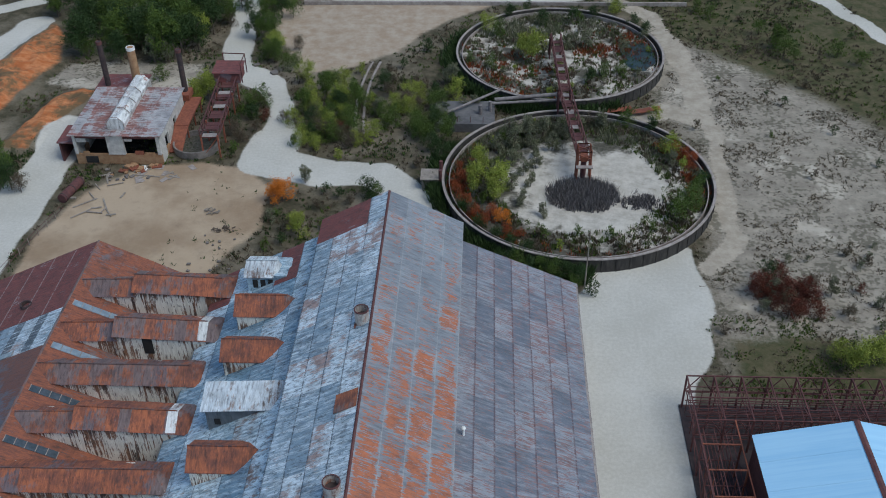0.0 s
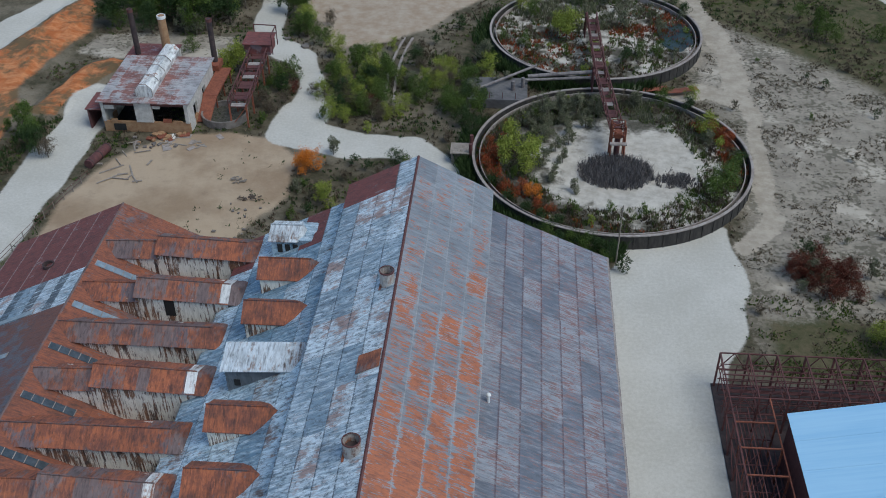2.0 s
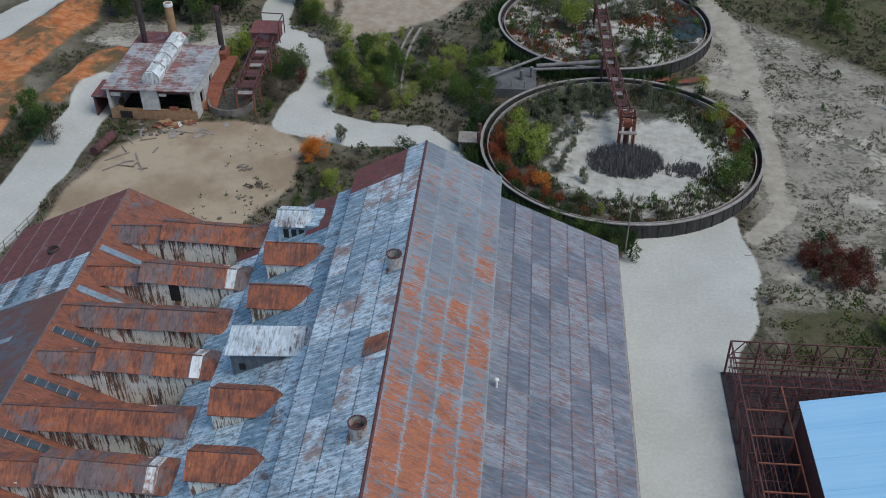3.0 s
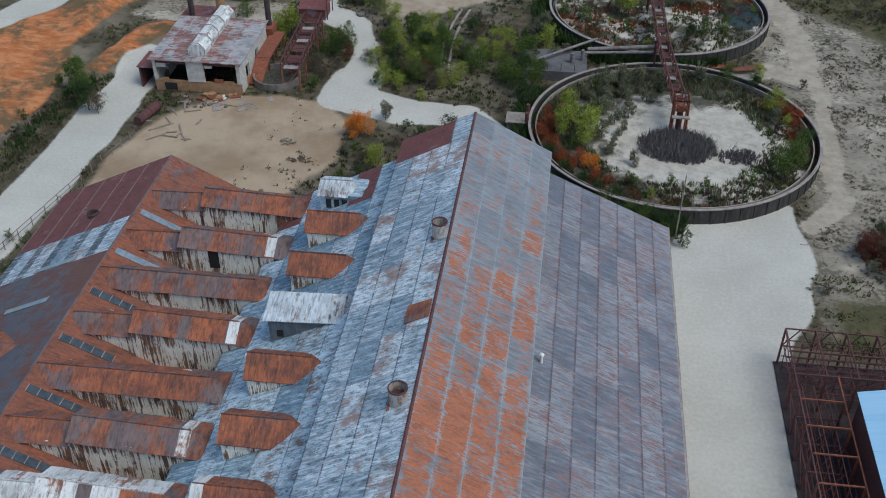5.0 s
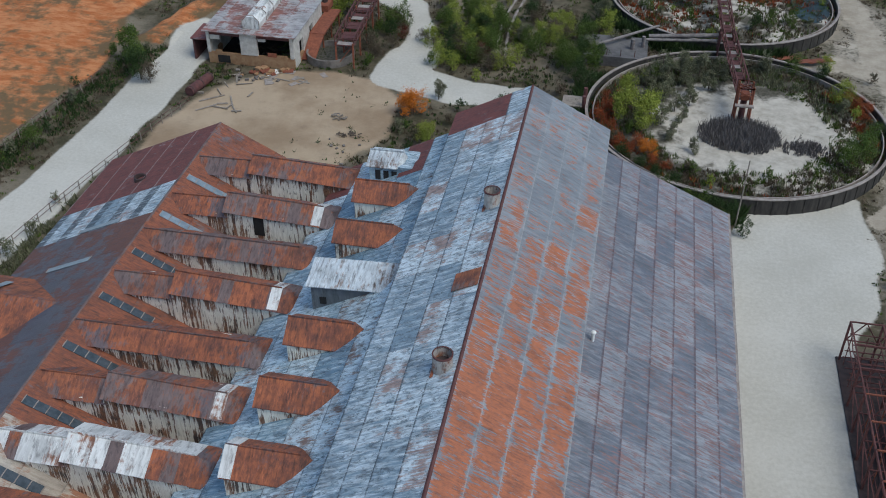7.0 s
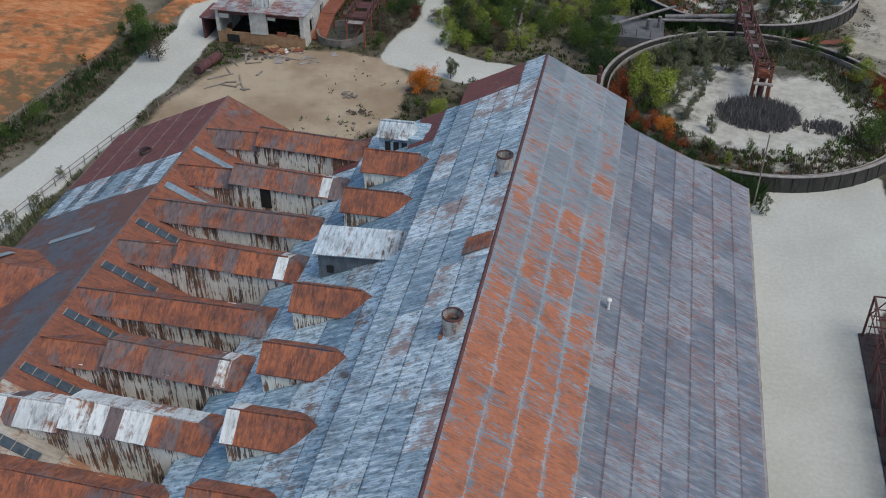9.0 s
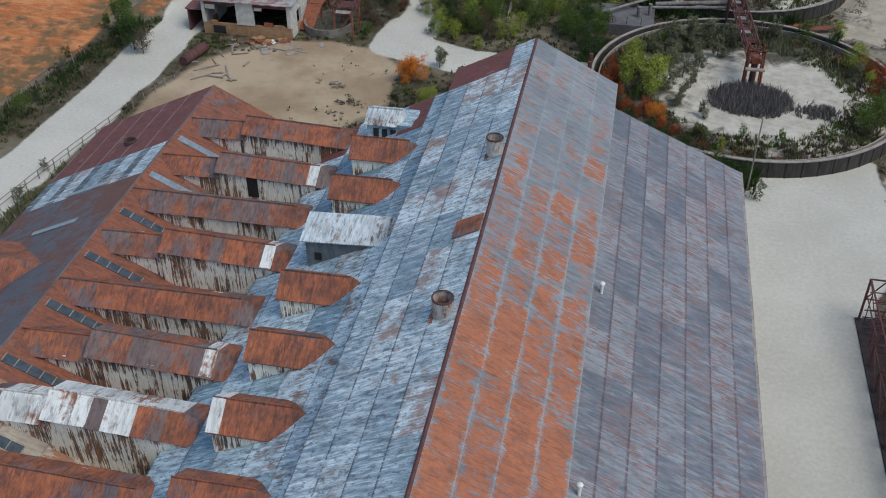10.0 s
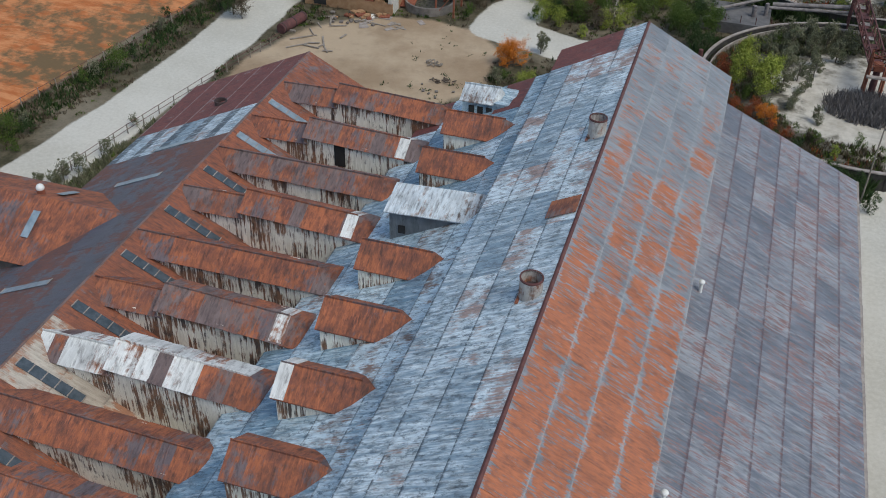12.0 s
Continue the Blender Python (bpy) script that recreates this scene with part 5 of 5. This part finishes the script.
for x, y, h in ((-82.0, 127.5, 6.0), (-79.5, 124.5, 5.0), (-84.0, 99.7, 3.6), (-87.0, 80.0, 3.4), (-76.4, 71.4, 2.6), (-75.0, 74.0, 3.0), (-73.6, 80.5, 2.2), (-74.5, 88.0, 1.8)):
    sow("grey" if x > -78 and y < 100 else "green", x, y, h)
scatter(12, -38, -14, 100, 122, ("brown", "dark", "green", "grey"), 1.0, 2.4)
scatter(12, -14, 14, 98, 106, ("dark", "green", "dark"), 1.5, 3.2)
scatter(14, -14, -8, 108, 150, ("dark", "green"), 2.0, 4.0)
scatter(16, 36, 62, 86, 110, ("brown", "red", "grey", "grey"), 1.0, 2.0)
for k in range(16):
    sow(("red", "red", "brown", "grey")[k % 4], 38.5 + rv.gauss(0, 2.6), 98.5 + rv.gauss(0, 1.8), rv.uniform(1.8, 3.4))
scatter(20, 36, 80, 120, 200, ("green", "brown", "dark"), 1.0, 2.4)
scatter(14, -60, 60, 198, 232, ("dark", "green"), 4, 8)
for k in range(64):
    c, r = TANKS[k % 2]
    a, q = rv.uniform(0, 6.28), rv.uniform(0.72, 0.93) * r
    if k % 2 == 1:
        q = rv.uniform(0.35, 0.93) * r
    sow(rv.choice(("green", "brown", "grey", "lime", "brown", "grey")), c[0] + q * math.cos(a), c[1] + q * math.sin(a), rv.uniform(0.9, 2.2), 1.1)


def tufts(name, mat, spots, h0, h1, w, blades, label, seed, lean=0.35):
    """Many small upright blades in one sheet of stuff."""
    rs = np.random.RandomState(seed)
    S = np.array(spots, float)
    S = np.repeat(S, blades, axis=0)
    n = len(S)
    S[:, :2] += rs.normal(size=(n, 2)) * w * 1.6
    a = rs.uniform(0, 2 * np.pi, n)
    hh = rs.uniform(h0, h1, n)
    side = np.c_[np.cos(a), np.sin(a), np.zeros(n)] * (w * rs.uniform(0.5, 1.2, n))[:, None]
    tip = S + np.c_[rs.normal(size=(n, 2)) * lean * hh[:, None], hh]
    V = np.stack([S - side, S + side, tip], 1).reshape(-1, 3)
    me = bpy.data.meshes.new(name)
    me.from_pydata(V.tolist(), [], [(3 * i, 3 * i + 1, 3 * i + 2) for i in range(n)])
    me.materials.append(M[mat])
    return tagged(new(name, me), label, "vegetation", kind="stuff")


def spread(n, test, x0, x1, y0, y1, seed, clump=0.13, cut=0.0, z=0.0):
    rr = random.Random(seed)
    out = []
    for _ in range(n):
        x, y = rr.uniform(x0, x1), rr.uniform(y0, y1)
        if noise.noise((x * clump, y * clump, seed)) + 0.45 * noise.noise((x * 0.7, y * 0.7, seed)) < cut:
            continue
        if mask_at("gravel", x, y) > 0.3 or (-71 < x < 10.5 and y < 97) or (20 < x < 51 and y < 78):
            continue
        if any((x - c[0]) ** 2 + (y - c[1]) ** 2 < (r + 0.4) ** 2 for c, r in TANKS):
            continue
        if test(x, y):
            out.append((x, y, z))
    return out


free = lambda x, y: mask_at("yard", x, y) < 0.4 and mask_at("pond", x, y) < 0.4 and mask_at("soil", x, y) < 0.4
tufts("dry_weeds", "leaf_brown", spread(26000, lambda x, y: free(x, y) and mask_at("waste", x, y) < 0.5 and mask_at("sand", x, y) < 0.3, -90, 75, 95, 215, 2), 0.15, 0.5, 0.11, 7, "dry brown weeds over rough ground", 2)
tufts("green_weeds", "leaf_green", spread(22000, lambda x, y: free(x, y) and mask_at("waste", x, y) < 0.5 and mask_at("sand", x, y) < 0.3, -92, 75, 60, 215, 5, cut=0.1), 0.15, 0.5, 0.11, 7, "green weeds over rough ground", 5)
tufts("dark_weeds", "leaf_dark", spread(12000, lambda x, y: free(x, y) and mask_at("waste", x, y) < 0.4 and mask_at("sand", x, y) < 0.3, -95, 60, 95, 215, 8, cut=0.15), 0.2, 0.6, 0.12, 8, "dark low undergrowth between the lanes", 8)
tufts("waste_tufts", "leaf_brown", spread(15000, lambda x, y: mask_at("waste", x, y) > 0.2 and mask_at("sand", x, y) < 0.35, 22, 90, 80, 185, 13, 0.16, 0.08), 0.1, 0.3, 0.13, 5, "sparse brown tufts on pale waste sand", 13, 0.8)
tufts("soil_weeds", "leaf_grey", spread(9000, lambda x, y: mask_at("soil", x, y) > 0.5, -130, -78, 50, 180, 17, 0.09, 0.12), 0.15, 0.5, 0.2, 3, "grey-green weeds over orange soil", 17, 0.7)
tufts("yard_weeds", "leaf_dark", spread(420, lambda x, y: mask_at("yard", x, y) > 0.4 and x > -50, -50, -36, 98, 128, 19, 0.3, 0.22), 0.1, 0.35, 0.12, 3, "small weeds on the sandy yard", 19, 0.8)
for seed, mat, lab, n, q0, q1, hh in ((31, "leaf_brown", "dry brown weeds in the settling tanks", 4600, 0.66, 0.97, 1.0), (33, "leaf_green", "green weeds in the settling tanks", 3400, 0.62, 0.97, 0.9), (35, "leaf_grey", "pale grey reeds in the settling tanks", 2600, 0.62, 0.95, 1.6), (37, "leaf_rust", "red weeds in the settling tanks", 1700, 0.80, 0.97, 1.1)):
    rr = random.Random(seed)
    sp = []
    for _ in range(n):
        c, r = TANKS[rr.random() < 0.45]
        a, q = rr.uniform(0, 6.28), rr.uniform(q0, q1)
        if r < 20:
            q = math.sqrt(rr.uniform(0.02, 0.94))
        if seed == 35:
            a = rr.gauss(1.9, 0.7)
        if seed == 37:
            a = rr.choice((rr.gauss(3.7, 0.45), rr.gauss(0.3, 0.25)))
        x, y = c[0] + r * q * math.cos(a), c[1] + r * q * math.sin(a)
        if noise.noise((x * 0.3, y * 0.3, seed)) < -0.12:
            continue
        sp.append((x, y, 1.1))
    tufts("tank_weeds", mat, sp, 0.25 * hh, 0.8 * hh, 0.10, 8, lab, seed)
tufts("lane_weeds", "leaf_green", spread(2200, lambda x, y: True, 27, 60, 79, 94, 51, 0.22, 0.0), 0.1, 0.4, 0.14, 4, "green weeds between lane and steel frame", 51)
verge_x = lambda y: -92.5 + (y - 70) * 0.152
tufts("verge_weeds", "leaf_dark", spread(5200, lambda x, y: -0.6 < x - verge_x(y) < 4.2, -95, -78, 52, 146, 71, 0.3, -0.3), 0.2, 0.8, 0.14, 6, "dark weeds along the verge of the field road", 71)
tufts("verge_grass", "leaf_brown", spread(4200, lambda x, y: -1.0 < x - verge_x(y) < 5.5, -95, -78, 52, 146, 73, 0.3, -0.25), 0.15, 0.6, 0.12, 6, "dry grass along the verge of the field road", 73)
tufts("shed_side_weeds", "leaf_grey", spread(2600, lambda x, y: True, -79, -71, 66, 92, 75, 0.3, -0.1), 0.2, 0.9, 0.13, 6, "grey-green weeds between shed and field road", 75)
ringspots = []
rr = random.Random(61)
for _ in range(3600):
    c, r = TANKS[0] if rr.random() < 0.7 else TANKS[1]
    a = rr.uniform(2.6, 5.2)
    q = r + abs(rr.gauss(0.5, 0.9)) + 0.3
    x, y = c[0] + q * math.cos(a), c[1] + q * math.sin(a)
    if mask_at("gravel", x, y) < 0.5 and not (x < 10 and y < 95):
        ringspots.append((x, y, 0))
tufts("wall_weeds", "leaf_dark", ringspots, 0.5, 2.3, 0.18, 7, "dark weeds along the tank's outer wall", 61, 0.4)
for k in range(26):
    a = 3.5 + k * 0.048
    c, r = TANKS[0]
    q = r + rr.uniform(1.4, 3.4)
    x, y = c[0] + q * math.cos(a), c[1] + q * math.sin(a)
    if mask_at("gravel", x, y) < 0.4:
        sow(rr.choice(("dark", "dark", "dark", "green")), x, y, rr.uniform(2.5, 3.6))
rr = random.Random(41)
sp = []
for _ in range(1700):
    a, q = rr.uniform(0, 6.28), math.sqrt(rr.random())
    x, y = 12.6 + 5.6 * q * math.cos(a), 120.6 + 4.6 * q * math.sin(a)
    if q > 0.85 and rr.random() < 0.5:
        continue
    sp.append((x, y, 1.1))
M["reed"] = leafy("dark_dead_reeds", (0.10, 0.092, 0.094), (0.22, 0.205, 0.20), (0.14, 0.13, 0.132))
tufts("dead_reeds", "reed", sp, 0.6, 1.5, 0.08, 5, "dark dead reed bed round the tank's centre", 41, 0.28)
sp = [(21.5 + rr.gauss(0, 1.3), 119.0 + rr.gauss(0, 1.0), 1.1) for _ in range(260)]
tufts("dead_reeds", "reed", sp, 0.3, 0.7, 0.1, 5, "dark dead reeds on pale sediment", 43, 0.3)



def undergrowth(colour, spots, seed):
    """All low shrubs of one colour as one mass of leaves."""
    mat, words = LOOK[colour]
    rs = np.random.RandomState(seed)
    src = [crown_mesh("leaf_clump", seed + k, 1.0, 0.62, 46, 16, 0.075, mat, 0.04) for k in range(2)]
    co = []
    for me in src:
        a = np.empty(len(me.vertices) * 3, np.float32)
        me.vertices.foreach_get("co", a)
        co.append(a.reshape(-1, 3))
        bpy.data.meshes.remove(me)
    out = []
    for x, y, z, h in spots:
        a = rs.uniform(0, 6.28)
        c, d = math.cos(a), math.sin(a)
        out.append(co[rs.randint(2)] @ np.array(((c, d, 0), (-d, c, 0), (0, 0, 1.0))) * h * rs.uniform(0.9, 1.15, 3) + (x, y, z))
    V = np.concatenate(out)
    me = bpy.data.meshes.new("low_shrubs")
    me.from_pydata(V.tolist(), [], [(i, i + 1, i + 2, i + 3) for i in range(0, len(V), 4)])
    me.materials.append(M[mat])
    tagged(new("low_shrubs", me), "low %s undergrowth on rough ground" % words, "vegetation", kind="stuff")


for k, (colour, spots) in enumerate(LOW.items()):
    undergrowth(colour, spots, 300 + 7 * k)

nw = Net("dark_teal_water")
M["water"] = nw.done(nw.mix(nw.ramp(nw.noise(0.5, 4), 0.35, 0.65), (0.012, 0.024, 0.026), (0.03, 0.05, 0.05)), 0.35)
bm = grow()
rim_w = []
for k in range(48):
    a = 2 * math.pi * k / 48
    q = 1 + 0.22 * noise.noise((math.cos(a) * 1.6, math.sin(a) * 1.6, 7))
    rim_w.append(bm.verts.new((26.6 + 3.1 * q * math.cos(a), 169.0 + 6.5 * q * math.sin(a), 1.36)))
bm.faces.new(rim_w)
single("water", bm, "water", "dark teal standing water in the far tank", "water", kind="structure")

# ---- small things on the land ----
pole = thing("utility_pole", (11.3, 98.5, 0), "slim pale wooden utility pole beside the lane", "pole")
bm = grow()
tube(bm, (11.3, 98.5, -0.2), (11.4, 98.4, 10.6), 0.11, 0.07, 10)
part("shaft", bm, "wood", pole)
bm = grow()
box(bm, (11.15, 98.25, 0.2), (11.45, 98.4, 0.7))
part("marker", bm, "white", pole)


def fence(points, step, h, label, group):
    f = thing("fence", (*points[0], 0), label, "fence")
    for (xa, ya), (xb, yb) in zip(points, points[1:]):
        n = max(1, round(math.hypot(xb - xa, yb - ya) / step))
        for i in range(n):
            k, k2 = i / n, (i + 1) / n
            x, y = xa + (xb - xa) * k, ya + (yb - ya) * k
            x2, y2 = xa + (xb - xa) * k2, ya + (yb - ya) * k2
            bm = grow()
            tube(bm, (x, y, -0.2), (x + random.uniform(-0.06, 0.06), y, h), 0.08, 0.07, 6)
            part("post", bm, "wood", f)
            for z in (0.45, 0.95):
                bm = grow()
                beam(bm, (x, y, h * z), (x2, y2, h * z), 0.05)
                part("rail", bm, "steel", f)


fence([(-76.0, 74), (-74.2, 86), (-71.6, 100), (-69.6, 110), (-68.0, 116.5)], 2.6, 1.3, "weathered post and wire fence along the gravel road", "fences")
fence([(-92.5, 70), (-90.5, 84), (-87.2, 105), (-84.6, 122)], 3.0, 1.6, "brown post fence at the edge of the orange field", "fences")

drum = thing("boiler_drum", (-68.3, 121, 0), "dark rusted steel boiler drum lying on the yard", "drum")
bm = grow()
tube(bm, (-68.9, 118.6, 0.75), (-67.7, 124.0, 0.75), 0.75, seg=20)
part("shell", bm, "steel", drum)
for k in (0.06, 0.5, 0.94):
    bm = grow()
    a, b = Vector((-68.9, 118.6, 0.75)), Vector((-67.7, 124.0, 0.75))
    tube(bm, a.lerp(b, k), a.lerp(b, k + 0.03), 0.8, seg=20)
    part("band", bm, "black_steel", drum)
bm = grow()
box(bm, (-69.2, 119.6, 0), (-67.2, 120.0, 0.3))
part("cradle", bm, "wood", drum)

rs_ = random.Random(5)


def debris(n, x0, x1, y0, y1, kinds, label, cat):
    for _ in range(n):
        x, y, a = rs_.uniform(x0, x1), rs_.uniform(y0, y1), rs_.uniform(0, 3.14)
        name, mat, sx, sy, sz = rs_.choice(kinds)
        q = rs_.uniform(0.6, 1.4)
        bm = grow()
        v = box(bm, (-sx * q / 2, -sy * q / 2, 0), (sx * q / 2, sy * q / 2, sz))
        bmesh.ops.bevel(bm, geom=bm.edges[:], offset=min(sz, 0.1) * 0.3, segments=1, affect="EDGES")
        for w in bm.verts:
            w.co = Matrix.Translation((x, y, 0.0)) @ Matrix.Rotation(a, 4, "Z") @ Matrix.Rotation(rs_.uniform(-0.06, 0.06), 4, "X") @ w.co
        single(name, bm, mat, label, cat, label)


debris(34, -65, -56, 124.8, 129.5, (("board", "wood", 2.2, 0.25, 0.08), ("rubble_block", "concrete", 0.5, 0.4, 0.25), ("sheet_scrap", "rail", 1.5, 0.9, 0.06), ("rubble_block", "brick", 0.6, 0.4, 0.3)), "scattered rubble and boards before the house", "rubble")
debris(12, -66, -60, 114.5, 124.5, (("board", "wood", 3.0, 0.25, 0.1), ("steel_scrap", "wood", 2.4, 0.2, 0.15), ("board", "wood", 1.4, 0.3, 0.1)), "collapsed grey timbers lying on the yard", "scrap")
debris(8, -56, -50, 125.5, 130, (("sheet_scrap", "rail", 1.8, 1.0, 0.05), ("board", "wood", 1.6, 0.3, 0.08)), "pale sheet scrap lying by the house", "scrap")
debris(14, -47, -38, 98, 112, (("rubble_block", "concrete", 0.4, 0.3, 0.2),), "small stones scattered on the sand", "stone")
debris(10, -52, -42, 152, 168, (("rubble_block", "concrete", 0.9, 0.6, 0.4),), "grey boulders at the edge of the track", "stone")
for x, y, s, mat, nm, lab in ((-44.7, 116.6, 1.5, "wood", "brush_pile", "heap of grey scrap timber on the yard"), (-42.2, 112.0, 1.9, "bark", "brush_pile", "low heap of dark brush on the yard")):
    pile = thing(nm, (x, y, 0), lab, "brush pile")
    for _ in range(22):
        a, q = rs_.uniform(0, 6.28), rs_.uniform(0, s * 0.7)
        p = Vector((x + q * math.cos(a) * 1.3, y + q * math.sin(a) * 0.7, rs_.uniform(0.05, 0.35)))
        b = rs_.uniform(0, 6.28)
        bm = grow()
        beam(bm, p, p + Vector((math.cos(b), math.sin(b) * 0.6, rs_.uniform(-0.05, 0.3))) * rs_.uniform(0.4, 1.0), 0.12)
        part("stick", bm, mat, pile)

well = thing("valve_house", (-11, 126, 0), "small rusted sheet valve house beside the tank", "shed")
for lo, hi, mt, nm in (((-12.6, 123.6, 0), (-10.0, 126.4, 1.9), "concrete", "box_wall"), ((-12.8, 123.4, 1.9), (-9.8, 126.6, 2.05), "wood", "lid")):
    bm = grow()
    box(bm, lo, hi)
    part(nm, bm, mt, well)
for y in (123.8, 126.4):
    bm = grow()
    tube(bm, (-9.6, y, 0), (-9.6, y, 3.6), 0.3, seg=12)
    part("riser_pipe", bm, "steel", well, "rusted riser pipe")
for x, y, n in ((-24.6, 143, 0),):
    bm = grow()
    for i in range(40):
        k = i / 39
        yy = 140 + 27 * k
        xx = -24.4 - 1.3 * math.sin(k * 2.2) + 1.6 * k * k
        for s in (-0.75, 0.75):
            slab(bm, [(xx + s - 0.22, yy, 0.16), (xx + s + 0.22, yy, 0.16), (xx + s + 0.22, yy + 0.72, 0.16), (xx + s - 0.22, yy + 0.72, 0.16)], 0.1)
    single("wheel_rut", bm, "rail", "pale double wheel rut through the scrub", "track", kind="structure")
bm = grow()
box(bm, (-42, 194.6, 0), (40, 195.1, 0.8))
single("basin_kerb", bm, "rail", "low pale kerb round the far basin", "kerb", kind="structure")
scr = thing("orange_scrap_plate", (24, 152, 0), "orange rusted plate heap between the tanks", "scrap")
for i in range(6):
    bm = grow()
    x, y = 18 + i * 1.7, 147.3 + 0.5 * (i % 3)
    slab(bm, [(x, y, 0.5 + 0.2 * (i % 2)), (x + 2.0, y + 0.3, 0.9), (x + 1.8, y + 1.8, 0.8), (x - 0.2, y + 1.5, 0.45)], 0.08)
    part("plate", bm, "steel_bright", scr)

bm = grow()
box(bm, (-68.6, 129.98, 0.3), (-66.6, 130.2, 1.5))
part("broken_opening", bm, "dark", house, "dark hole in the brick front")
for x0, x1, z0, z1, mt in ((-69.6, -68.0, 4.2, 4.95, "whitewall"), (-61.6, -60.4, 4.4, 4.95, "whitewall"), (-60.2, -58.8, 1.9, 2.5, "steel_bright"), (-58.6, -57.0, 1.9, 2.2, "brick"), (-68.9, -67.9, 1.9, 2.3, "brick")):
    bm = grow()
    box(bm, (x0, 130.05, z0), (x1, 130.35, z1))
    part("broken_panel", bm, mt, house)
debris(16, -62, -56.5, 127.6, 129.6, (("sheet_scrap", "white", 1.8, 1.0, 0.07), ("sheet_scrap", "steel_bright", 1.6, 0.9, 0.3), ("rubble_block", "brick", 0.8, 0.6, 0.5)), "wrecked sheets and bricks heaped at the house front", "rubble")


# ---- roof sheets of the mill and shed ----
for o, par, m in PANELS:
    o.parent = par
    o.matrix_parent_inverse = par.matrix_basis.inverted()
    o.matrix_basis = m
